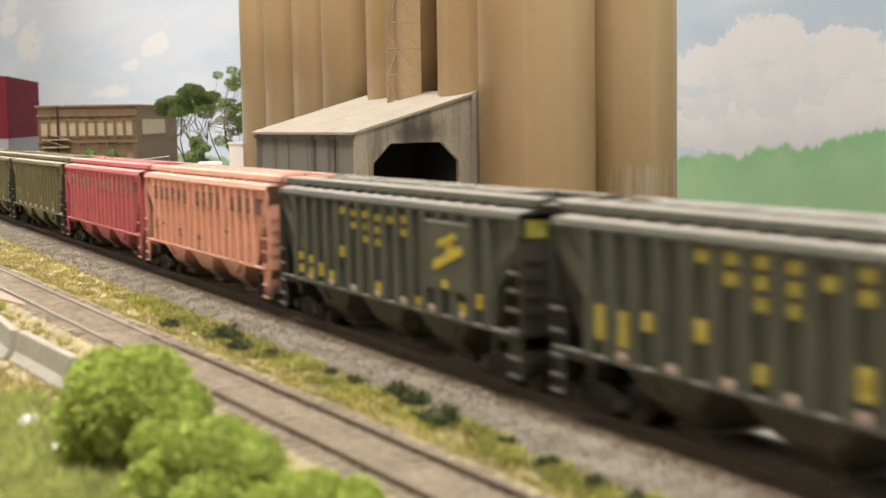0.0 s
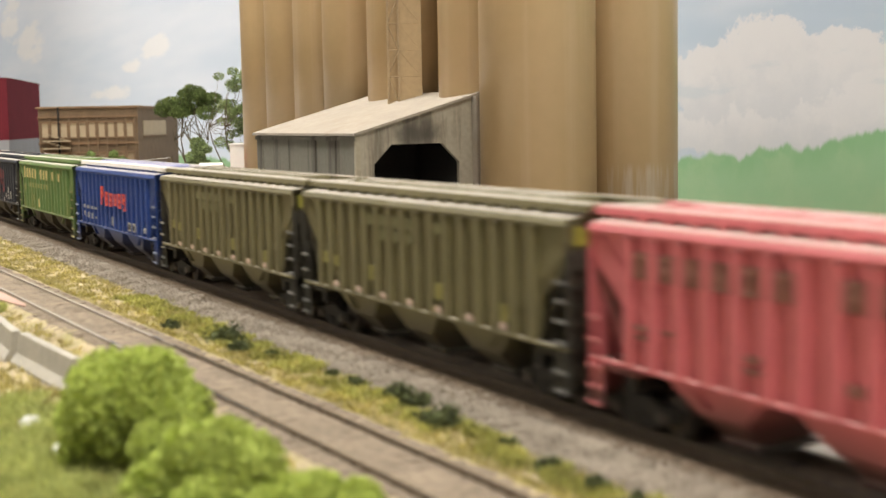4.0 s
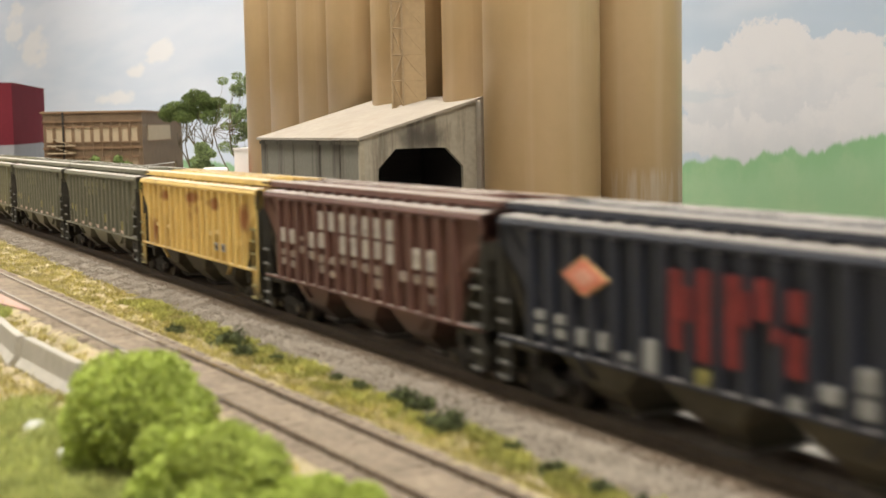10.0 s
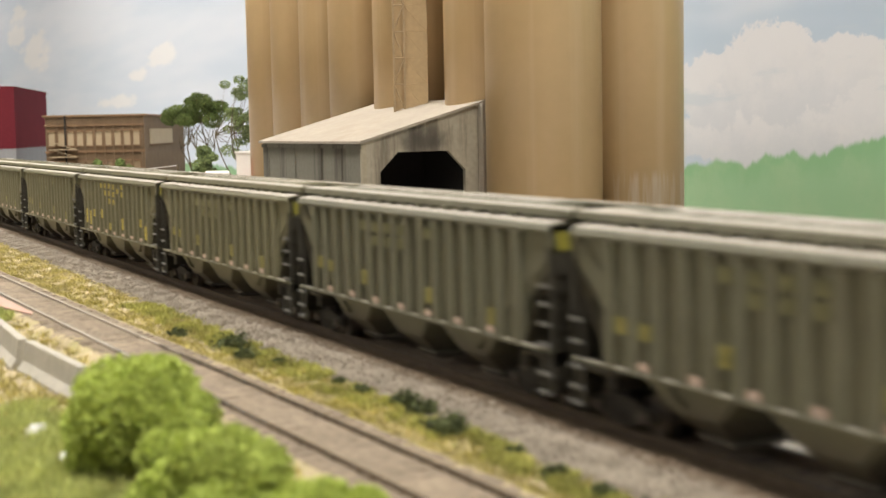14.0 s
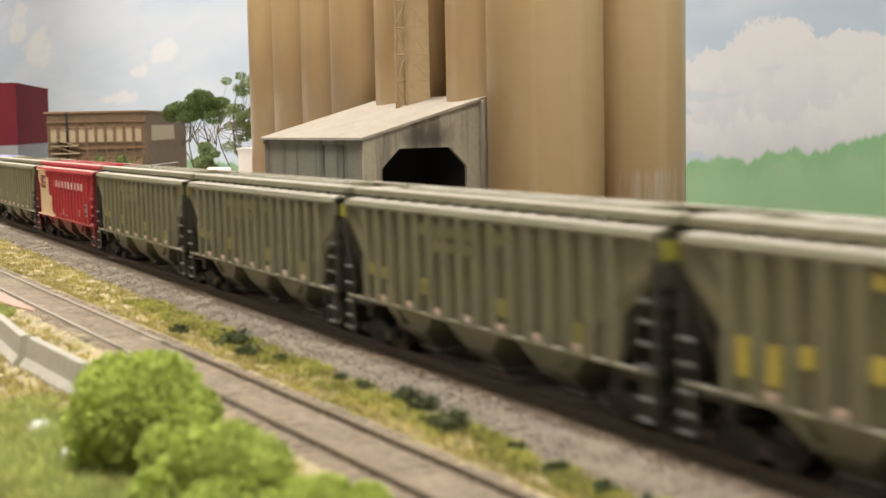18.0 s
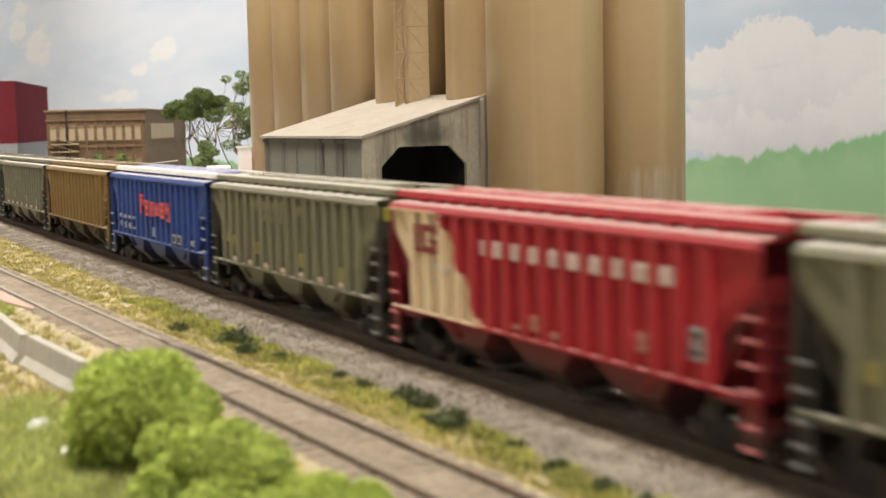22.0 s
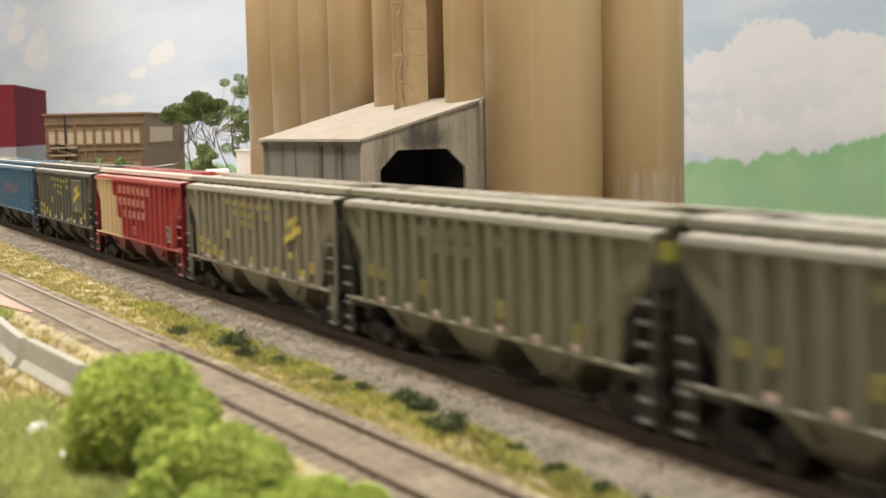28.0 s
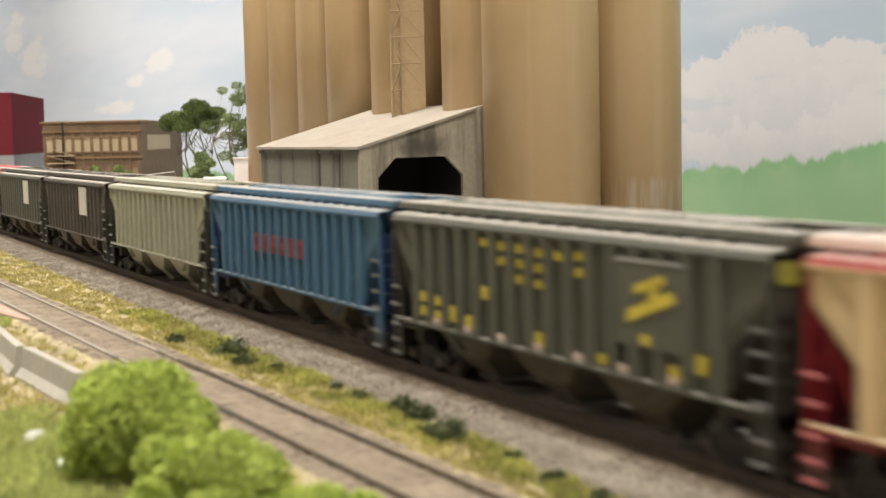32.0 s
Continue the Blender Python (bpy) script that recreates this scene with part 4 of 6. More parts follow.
def livery(car, kind, paint):
    if kind in ("yellowset", "yellowplain", "olive"):
        part("end_label", boxes((X1 + 0.0001, X1 + 0.0004, -HW + 0.0025, -HW + 0.0095, EAVE - 0.0068, EAVE - 0.0018)), M_OCHG, car, "small yellow-green label on the car end")
    if kind in ("yellowset", "yellowdim"):
        yellow_set(car, paint, M_YEL2 if kind == "yellowdim" else M_YEL, True)
        bolts(car)
    elif kind == "yellowplain":
        rows = []
        for i, z0, n in ((4, 0.0475, 1), (5, 0.0478, 2), (6, 0.0478, 3), (7, 0.0475, 3), (8, 0.0452, 1), (9, 0.0480, 2)):
            rows += column(i, z0, n, 0.0030, 0.0021, 0.0016)
        rows += [(bay_x(0), 0.0270, 0.0030, 0.0088), (bay_x(1), 0.0262, 0.0028, 0.0088), (bay_x(2), 0.0295, 0.0028, 0.0044), (bay_x(4), 0.0300, 0.0032, 0.0052), (bay_x(6), 0.0232, 0.0028, 0.0040),
                 (bay_x(9), 0.0262, 0.0034, 0.0066), (bay_x(13), 0.0290, 0.0024, 0.0044), (bay_x(14), 0.0240, 0.0032, 0.0076)]
        letters(car, "lettering_bar", rows, M_YEL2, "worn yellow lettering")
        bolts(car)
    elif kind == "olive":
        rows = []
        for i, n in ((4, 1), (5, 2), (6, 2), (7, 2), (9, 1)):
            rows += column(i, 0.0455, n, 0.0036, 0.0022)
        letters(car, "lettering_bar", rows, M_FAINT, "nearly worn away lettering")
        rows = [(bay_x(0), 0.0290, 0.0030, 0.0042), (bay_x(1), 0.0284, 0.0028, 0.0040), (bay_x(4), 0.0268, 0.0028, 0.0050), (bay_x(9), 0.0255, 0.003, 0.0050), (bay_x(13), 0.0235, 0.0030, 0.0050)]
        letters(car, "lettering_bar", rows, M_DIMYEL, "faint worn yellow lettering")
        bolts(car)
    elif kind == "albert":
        xs = (0.0290, 0.0392, 0.0490, 0.0588, 0.0690, 0.0796, 0.1000, 0.1108, 0.1213, 0.1315, 0.1518, 0.1620, 0.1724, 0.1835)
        letters(car, "lettering_bar", [(x, 0.0432, 0.0056, 0.0066) for x in xs], M_DARKL, "dark brown company lettering as worn bars")
        letters(car, "data_line", [(bay_x(0), 0.0278, 0.005, 0.0012), (bay_x(0), 0.0255, 0.004, 0.0010), (bay_x(1), 0.0278, 0.003, 0.0010), (bay_x(4), 0.0262, 0.004, 0.0016), (bay_x(4), 0.0235, 0.004, 0.0012), (bay_x(7), 0.0245, 0.004, 0.0024), (bay_x(11), 0.0300, 0.003, 0.0010)], M_DARKL, "small dark data lines")
    elif kind == "blue":
        # x, bottom, top of six red word blocks, each with a notch
        for n, (x, z0, z1) in enumerate(((0.0790, 0.0316, 0.0427), (0.0895, 0.0312, 0.0398), (0.1004, 0.0312, 0.0394), (0.1108, 0.0322, 0.0390), (0.1205, 0.0311, 0.0397), (0.1307, 0.0300, 0.0400))):
            w, t = 0.0064, 0.0020
            gap = 0.0016
            mid = (z0 + z1) / 2 + (0.0016 if n in (0, 5) else 0.0)
            bm = boxes((x - w / 2, x - w / 2 + t, -HW - 0.0004, -HW - 0.00015, z0 + (0.004 if n == 5 else 0), z1), (x + w / 2 - t, x + w / 2, -HW - 0.0004, -HW - 0.00015, z0 + (0.0046 if n == 0 else 0), z1))
            box(bm, x - w / 2 + t, x + w / 2 - t, -HW - 0.0004, -HW - 0.00015, mid - gap / 2, mid + gap / 2)
            if n in (0, 1, 2, 4):
                box(bm, x - w / 2 + t, x + w / 2 - t, -HW - 0.0004, -HW - 0.00015, z1 - gap, z1)
            if n in (1, 3, 4, 5):
                box(bm, x - w / 2 + t, x + w / 2 - t, -HW - 0.0004, -HW - 0.00015, z0, z0 + gap)
            part("word_stroke", bm, M_RED, car, "bright red block of the company word")
        letters(car, "data_line", [(bay_x(0), 0.0284, 0.0050, 0.0020), (bay_x(1), 0.0282, 0.0054, 0.0020), (bay_x(2), 0.0282, 0.0050, 0.0018), (bay_x(3) - 0.002, 0.0282, 0.0032, 0.0014), (bay_x(0), 0.0238, 0.0022, 0.0030), (bay_x(1), 0.0232, 0.0030, 0.0034), (bay_x(2), 0.0230, 0.0036, 0.0034), (bay_x(3) - 0.0015, 0.0224, 0.0030, 0.0012), (bay_x(7), 0.0228, 0.0032, 0.0050), (bay_x(14), 0.0215, 0.0040, 0.0026)], M_GREYP, "small grey data lettering")
        for x in (0.1418, 0.1517):
            placards(car, x, 0.0219, 0.0054, 0.0048, 1)
    elif kind == "green":
        rows = [(bay_x(0), 0.0448, 0.0042, 0.0084), (bay_x(1), 0.0444, 0.0042, 0.0070)] + word_rows(0.0442, 2, 5, 0.0070, 0.0042) + word_rows(0.0441, 6, 9, 0.0068, 0.0044) + word_rows(0.0440, 10, 11, 0.0060, 0.0040) + [(bay_x(12), 0.0438, 0.004, 0.0056)]
        rows += [(bay_x(5), 0.0230, 0.0044, 0.0062)]
        letters(car, "lettering_bar", rows, M_TANL, "ochre yellow company lettering as bars")
        letters(car, "lettering_bar", word_rows(0.0356, 2, 9, 0.0034, 0.0030) + [(bay_x(3), 0.0262, 0.0024, 0.0040), (bay_x(0), 0.0330, 0.0028, 0.0050)], M_DIMYEL, "faint ochre lettering under the name")
    elif kind == "navy":
        bm = prism(bmesh.new(), [(0.0418, 0.0392), (0.0520, 0.0442), (0.0622, 0.0392), (0.0520, 0.0342)], 1, -HW - 0.0004, -HW - 0.0001)
        em = part("emblem", bm, M_ORANGE, car, "orange diamond emblem")
        part("emblem_field", prism(bmesh.new(), [(0.0465, 0.0392), (0.0520, 0.0419), (0.0575, 0.0392), (0.0520, 0.0365)], 1, -HW - 0.0006, -HW - 0.0004), M_EMBF, em, "paler field inside the diamond")
        part("emblem_border", prism(bmesh.new(), [(0.0412, 0.0392), (0.0520, 0.0446), (0.0628, 0.0392), (0.0520, 0.0338)], 1, -HW - 0.00025, -HW + 0.0002), M_TANL, car, "cream border of the diamond")
        rows = [(bay_x(i), z, 0.0044, h) for i, z, h in ((6, 0.0350, 0.0190), (7, 0.0345, 0.0215), (8, 0.0345, 0.0210), (9, 0.0405, 0.0090), (10, 0.0400, 0.0070), (10, 0.0295, 0.0090))]
        for x, z, w, h in rows:
            part("initial_bar", boxes((x - w / 2, x + w / 2, -HW + 0.0001, -PANEL + 0.0001, z - h / 2, z + h / 2)), M_REDDIM, car, "tall dull red initials as bars")
        letters(car, "initial_bar", [(rib_x(i), z, 0.0026, h) for i, z, h in ((7, 0.0370, 0.008), (9, 0.0380, 0.008), (10, 0.0335, 0.0035))], M_REDDIM, "dull red stroke across a rib", HW - PANEL + 0.0003)
        letters(car, "data_line", [(bay_x(0), 0.0265, 0.0036, 0.0026), (bay_x(0), 0.0225, 0.0036, 0.0026), (bay_x(1), 0.0262, 0.0034, 0.0026), (bay_x(1), 0.0224, 0.0034, 0.0026), (bay_x(2), 0.0228, 0.003, 0.0044), (bay_x(3), 0.0230, 0.0032, 0.0044), (bay_x(4), 0.0205, 0.0030, 0.0020), (bay_x(10), 0.0196, 0.0034, 0.0026), (bay_x(11), 0.0232, 0.0048, 0.0034), (bay_x(12), 0.0276, 0.0042, 0.0050), (bay_x(12), 0.0220, 0.0042, 0.0040), (bay_x(13), 0.0240, 0.0036, 0.0060)], M_GREYP, "grey data lettering")
        part("data_panel", boxes((bay_x(5) - 0.0026, bay_x(5) + 0.0026, -HW + 0.0002, -PANEL, 0.0186, 0.0262)), M_GREYP, car, "grey data panel")
        part("inspection_dot", rod(bmesh.new(), (bay_x(7), -HW, 0.0202), (bay_x(7), -PANEL, 0.0202), 0.0022, 12), M_DIMYEL, car, "round dull yellow inspection mark")
    elif kind == "brown":
        rows = word_rows(0.0438, 4, 11, 0.0070, 0.0034) + [(bay_x(0), 0.0357, 0.0036, 0.0056), (bay_x(1), 0.0356, 0.0036, 0.0056), (bay_x(3), 0.0356, 0.0034, 0.0060), (bay_x(4), 0.0362, 0.0032, 0.0056)]
        rows += word_rows(0.0358, 6, 9, 0.0066, 0.0036) + [(bay_x(9), 0.0362, 0.0026, 0.0060), (bay_x(10), 0.0357, 0.0040, 0.0066), (bay_x(12), 0.0357, 0.0044, 0.0066), (bay_x(13), 0.0357, 0.0044, 0.0066)]
        letters(car, "lettering_bar", rows, M_WHT, "off-white company lettering as bars")
        small = [(bay_x(i), z, w, h) for i, z, w, h in ((0, 0.0288, 0.0030, 0.0024), (0, 0.0250, 0.0030, 0.0026), (1, 0.0285, 0.0030, 0.0024), (1, 0.0246, 0.0030, 0.0026), (2, 0.0355, 0.0024, 0.0014), (2, 0.0310, 0.0026, 0.0024), (3, 0.0297, 0.0044, 0.0030), (4, 0.0290, 0.0036, 0.0028), (4, 0.0252, 0.0030, 0.0026), (5, 0.0290, 0.0040, 0.0024), (5, 0.0240, 0.0034, 0.0022), (6, 0.0300, 0.0028, 0.0026), (7, 0.0296, 0.0030, 0.0024), (8, 0.0290, 0.0040, 0.0028), (9, 0.0290, 0.0040, 0.0030), (9, 0.0245, 0.0036, 0.0034), (11, 0.0290, 0.0060, 0.0030), (12, 0.0290, 0.0028, 0.0028), (13, 0.0292, 0.0044, 0.0032), (13, 0.0232, 0.0018, 0.0030))]
        letters(car, "lettering_bar", small, M_WHTDIM, "worn small lettering")
    elif kind == "yellow":
        for x in (bay_x(11), bay_x(12)):
            placards(car, x, 0.0245, 0.0042, 0.0036, 1)
        letters(car, "data_line", [(bay_x(10), 0.0300, 0.0040, 0.0020), (bay_x(11), 0.0310, 0.0030, 0.0022), (bay_x(3), 0.0290, 0.0030, 0.0018), (bay_x(1), 0.0290, 0.0036, 0.0018)], M_TANL, "faded data lettering")
    elif kind == "redcream":
        rows = [(bay_x(4) + 0.0019, 0.0419, 0.0016, 0.0046)] + [(bay_x(i), 0.0419, w, 0.0046) for i, w in ((5, 0.0034), (6, 0.0032), (7, 0.0032), (8, 0.0030), (9, 0.0050), (10, 0.0038), (11, 0.0034), (12, 0.0050), (13, 0.0046))]
        letters(car, "lettering_bar", rows, M_CREAML, "cream company lettering as worn bars")
        letters(car, "data_line", [(bay_x(7), 0.0238, 0.0028, 0.0020), (bay_x(7), 0.0214, 0.0026, 0.0018), (bay_x(6), 0.0204, 0.0020, 0.0014), (bay_x(8), 0.0205, 0.0024, 0.0018), (bay_x(12), 0.0256, 0.0026, 0.0022), (bay_x(12), 0.0230, 0.0024, 0.0018)], M_DULLCR, "small worn data lettering")
        letters(car, "data_line", [(0.0400, 0.0335, 0.0030, 0.0020), (0.0455, 0.0330, 0.0026, 0.0020), (0.0425, 0.0290, 0.0044, 0.0016)], M_WHT, "small white lettering on the cream band")
        bm = bmesh.new()
        y = -HW - 0.0004
        for x0_, x1_, z0_, z1_ in ((0.0262, 0.0288, 0.0376, 0.0468), (0.0312, 0.0340, 0.0376, 0.0468), (0.0288, 0.0312, 0.0376, 0.0388), (0.0288, 0.0312, 0.0456, 0.0468), (0.0340, 0.0425, 0.0446, 0.0468), (0.0340, 0.0425, 0.0376, 0.0398), (0.0398, 0.0425, 0.0398, 0.0424), (0.0372, 0.0398, 0.0408, 0.0424), (0.0398, 0.0425, 0.0438, 0.0446)):
            box(bm, x0_, x1_, y, y + 0.0003, z0_, z1_)
        part("emblem", bm, M_REDDIM, car, "dark red block emblem on cream")
        placards(car, 0.1748, 0.0294, 0.0050, 0.0036, 2)
    elif kind == "redwedge":
        rows = word_rows(0.0458, 4, 11, 0.0044, 0.0046) + word_rows(0.0389, 4, 10, 0.0044, 0.0046) + word_rows(0.0320, 5, 10, 0.0042, 0.0042, (6,)) + [(bay_x(6) + 0.001, 0.0319, 0.0040, 0.0042)]
        letters(car, "lettering_bar", rows, M_DULLCR, "dull cream company lettering as bars")
        letters(car, "data_line", [(bay_x(7), 0.0244, 0.0026, 0.0022), (bay_x(7), 0.0216, 0.0024, 0.0020)], M_DULLCR, "small worn data lettering")
        placards(car, 0.1725, 0.0275, 0.0054, 0.0038, 2)
    elif kind == "teal":
        letters(car, "word_bar", word_rows(0.0345, 4, 10, 0.0076, 0.0050), M_REDDIM, "dull red company word as bars")
    elif kind == "panel":
        part("repaint_panel", boxes((rib_x(10), rib_x(12), -HW - 0.0005, -HW - 0.0001, 0.031, 0.049)), M_PALE, car, "pale repainted panel")


M_WHTDIM = mat("worn_white_lettering", (0.30, 0.24, 0.20), 0.7, 0, 0.25, 200)
M_EMBF = mat("pale_orange_field", (0.66, 0.33, 0.24), 0.6, 0, 0.15, 200)


M_DIMYEL = mat("faint_yellow_lettering", (0.27, 0.24, 0.075), 0.7, 0, 0.3, 200)
M_OCHG = mat("yellow_green_label", (0.30, 0.27, 0.045), 0.7, 0, 0.25, 200)
M_DULLCR = mat("dull_cream_lettering", (0.42, 0.20, 0.15), 0.6, 0, 0.2, 200)
M_FAINT = mat("worn_away_lettering", (0.19, 0.18, 0.09), 0.7, 0, 0.3, 200)
M_CREAML = mat("cream_lettering", (0.62, 0.50, 0.45), 0.6, 0, 0.2, 200)
# paint, roof paint, livery, label
TRAIN = [
    (P_CHAR, None, "yellowplain", "charcoal green covered hopper with worn yellow lettering"),
    (P_CHAR, None, "yellowset", "charcoal green covered hopper with yellow slanted emblem"),
    (P_SALMON, None, "albert", "faded salmon covered hopper with dark elevator lettering"),
    (P_PINKRED, None, "albert", "faded red covered hopper with dark elevator lettering"),
    (P_OLIVE2, None, "olive", "dark brownish olive covered hopper with faint lettering"),
    (P_OLIVE2, None, "olive", "dark brownish olive covered hopper with faint lettering"),
    (P_BLUE, P_WHITER, "blue", "royal blue covered hopper with bright red word and cream roof"),
    (P_GREEN, None, "green", "grain green covered hopper with ochre lettering"),
    (P_NAVY, None, "navy", "navy black covered hopper with orange diamond emblem"),
    (P_BROWN, None, "brown", "boxcar brown covered hopper with off-white lettering"),
    (P_YELLOW, None, "yellow", "rust-streaked yellow covered hopper"),
    (P_OLIVEG, None, "olive", "weathered green olive covered hopper with faint lettering"),
    (P_OLIVEG, None, "olive", "weathered green olive covered hopper with faint lettering"),
    (P_OLIVE, None, "olive", "weathered olive covered hopper with faint lettering"),
    (P_OLIVE, None, "yellowplain", "weathered olive covered hopper with clear yellow lettering"),
    (P_OLIVE, None, "olive", "weathered olive covered hopper with faint lettering"),
    (P_OLIVE, None, "olive", "weathered olive covered hopper with faint lettering"),
    (P_OLIVE, None, "olive", "weathered olive covered hopper with faint lettering"),
    (P_CREAMRED, None, "redcream", "bright red covered hopper with a slanted cream band"),
    (P_OLIVE, None, "olive", "weathered olive covered hopper with faint lettering"),
    (P_BLUE, P_WHITER, "blue", "royal blue covered hopper with bright red word and cream roof"),
    (P_GOLD, None, "none", "golden brown rust-stained covered hopper"),
    (P_OLIVEG, None, "olive", "weathered green olive covered hopper with faint lettering"),
    (P_OLIVE, None, "olive", "weathered olive covered hopper with faint lettering"),
    (P_GREYO, None, "yellowdim", "dusty grey olive covered hopper with yellow emblem"),
    (P_CREAMRED2, P_CREAMROOF, "redwedge", "weathered red covered hopper with cream wedge and lettering"),
    (P_CHAR, None, "yellowset", "charcoal green covered hopper with yellow slanted emblem"),
    (P_TEAL, None, "teal", "steel blue covered hopper with dull red word"),
    (P_PALE, None, "none", "pale grey green covered hopper without lettering"),
    (P_DARKB, None, "panel", "dark brown covered hopper with a pale repainted panel"),
    (P_CHAR, None, "panel", "charcoal covered hopper with a pale repainted panel"),
    (P_PINKRED, None, "none", "faded red covered hopper"),
]
proto = build_car()
CARS = []
for k, (paint, roof, kind, label) in enumerate(TRAIN):
    car = proto if k == len(TRAIN) - 1 else copy_thing(proto, pose(0, 0, 0))
    repaint(car, paint, roof)
    livery(car, kind, paint)
    car["label"] = label
    CARS.append(car)

# ---- grain elevator ----
SR, SX, SY = 0.0315, -0.686, 0.42
SILO_TOP = 0.46


def chalky(m):
    """Adds pale chalk-like runs low on a silo wall."""
    nt = m.node_tree
    b = nt.nodes["Principled BSDF"]
    src = b.inputs["Base Color"].links[0].from_socket
    tc = nt.nodes.new("ShaderNodeTexCoord")
    mp = nt.nodes.new("ShaderNodeMapping")
    mp.inputs["Scale"].default_value = (1, 1, 0.08)
    nt.links.new(tc.outputs["Object"], mp.inputs["Vector"])
    nz = nt.nodes.new("ShaderNodeTexNoise")
    nz.inputs["Scale"].default_value, nz.inputs["Detail"].default_value = 210, 3
    nt.links.new(mp.outputs[0], nz.inputs["Vector"])
    r = nt.nodes.new("ShaderNodeMapRange")
    r.inputs["From Min"].default_value, r.inputs["From Max"].default_value, r.inputs["To Max"].default_value = 0.46, 0.64, 0.85
    nt.links.new(nz.outputs["Fac"], r.inputs["Value"])
    sep = nt.nodes.new("ShaderNodeSeparateXYZ")
    nt.links.new(tc.outputs["Object"], sep.inputs[0])
    h = nt.nodes.new("ShaderNodeMapRange")
    h.inputs["From Min"].default_value, h.inputs["From Max"].default_value = 0.060, 0.054
    nt.links.new(sep.outputs["Z"], h.inputs["Value"])
    k = nt.nodes.new("ShaderNodeMath")
    k.operation = "MULTIPLY"
    nt.links.new(r.outputs["Result"], k.inputs[0])
    nt.links.new(h.outputs["Result"], k.inputs[1])
    mx = nt.nodes.new("ShaderNodeMix")
    mx.data_type = "RGBA"
    nt.links.new(k.outputs[0], mx.inputs["Factor"])
    nt.links.new(src, mx.inputs["A"])
    mx.inputs["B"].default_value = (0.66, 0.57, 0.46, 1)
    nt.links.new(mx.outputs["Result"], b.inputs["Base Color"])
    return m


CONC = ((0.53, 0.375, 0.20), 0.33, 0, 0.035, 14, 0.02, 500, ((0.62, 0.47, 0.285), 30, 0.50, 0.55))
M_CHALK = chalky(mat("chalked_silo_concrete", *CONC, spec=0.55, streak=0.02))


def silo(x, y, label, r=SR, material=None):
    root = thing("grain_silo", pose(x, y, 0.002, 0, 0, 47 * x * 31), label, "silo", "silos of the grain elevator")
    bm = bmesh.new()
    seg = 72
    prism(bm, [(r * math.cos(2 * math.pi * i / seg), r * math.sin(2 * math.pi * i / seg)) for i in range(seg)], 2, 0, SILO_TOP)
    smooth_sides(part("silo_wall", bm, material or M_CONC, root))
    part("silo_cap", rod(bmesh.new(), (0, 0, SILO_TOP), (0, 0, SILO_TOP + 0.004), r * 1.02, 48), M_CONC, root)
    return root


def smooth_sides(ob):
    for f in ob.data.polygons:
        f.use_smooth = abs(f.normal.z) < 0.5
    return ob


silo(-0.6833, SY, "tall tan concrete grain silo at the end of the row", 0.0345)
for x in (-0.7421, -0.8498):
    silo(x, SY, "tall tan concrete grain silo behind the shed roof")
for x in (-0.9304, -0.9908, -1.0551, -1.1155):
    silo(x, SY, "tall tan concrete grain silo")
for k in range(8):
    silo(SX - 2 * SR * k, SY + 2.08 * SR, "tall tan concrete grain silo of the rear row", SR, M_CHALK if k == 0 else None)
    if k < 7:
        core = part("silo_web", boxes((SX - 2 * SR * (k + 0.62), SX - 2 * SR * (k + 0.38), SY + 0.028, SY + 0.037, 0.002, SILO_TOP)), M_CONC, None)
        tagged(core, "concrete web between tan silos", "silo", "silo webs")

# track shed leaning on the silos
A_X, B_X = -0.7175, -0.887          # door end, far end
N_Y, F_Y = 0.317, 0.4045            # near wall, silo side
E_Z, R_Z = 0.0812, 0.1055           # eave and ridge heights
M_SHEDE = sooted(mat("shed_end_grey", (0.37, 0.325, 0.25), 0.85, 0, 0.14, 35, 0.1, 600, ((0.12, 0.10, 0.075), 65, 0.52, 0.75), streak=0.10), (0.357, 0.0815), 0.021, 0.0125)
shed = thing("track_shed", pose(0, 0, 0), "grey weathered track shed with a cream lean-to roof", "shed")


def roof_z(y):
    return E_Z + (R_Z - E_Z) * (y - N_Y) / (F_Y - N_Y)


PIL0, PIL1 = 0.3940, 0.4013
DL, DR, DB, DT, DC = 0.3284, 0.3850, 0.003, 0.0752, 0.0115
bm = bmesh.new()
# end wall round the eight-cornered doorway
prism(bm, [(N_Y, 0.003), (DL, 0.003), (DL, DT - DC), (DL, roof_z(DL)), (N_Y, E_Z)], 0, A_X, A_X - 0.003)
prism(bm, [(DR, 0.003), (F_Y, 0.003), (F_Y, R_Z), (DR, roof_z(DR)), (DR, DT - DC)], 0, A_X, A_X - 0.003)
prism(bm, [(DL, DT - DC), (DL + DC, DT), (DR - DC, DT), (DR, DT - DC), (DR, roof_z(DR)), (DL, roof_z(DL))], 0, A_X, A_X - 0.003)
part("end_wall", bm, M_SHEDE, shed, "stained grey end wall with a chamfered doorway")
bm = bmesh.new()
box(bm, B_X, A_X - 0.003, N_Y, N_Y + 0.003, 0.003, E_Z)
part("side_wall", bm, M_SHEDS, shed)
# far wall, painted black for the shade inside
bm = prism(bmesh.new(), [(N_Y + 0.003, 0.003), (F_Y, 0.003), (F_Y, R_Z - 0.0005), (N_Y + 0.003, roof_z(N_Y + 0.003) - 0.0005)], 0, B_X, B_X + 0.003)
part("back_wall", bm, M_BLACK, shed, "far wall inside the shed with its shade painted black")
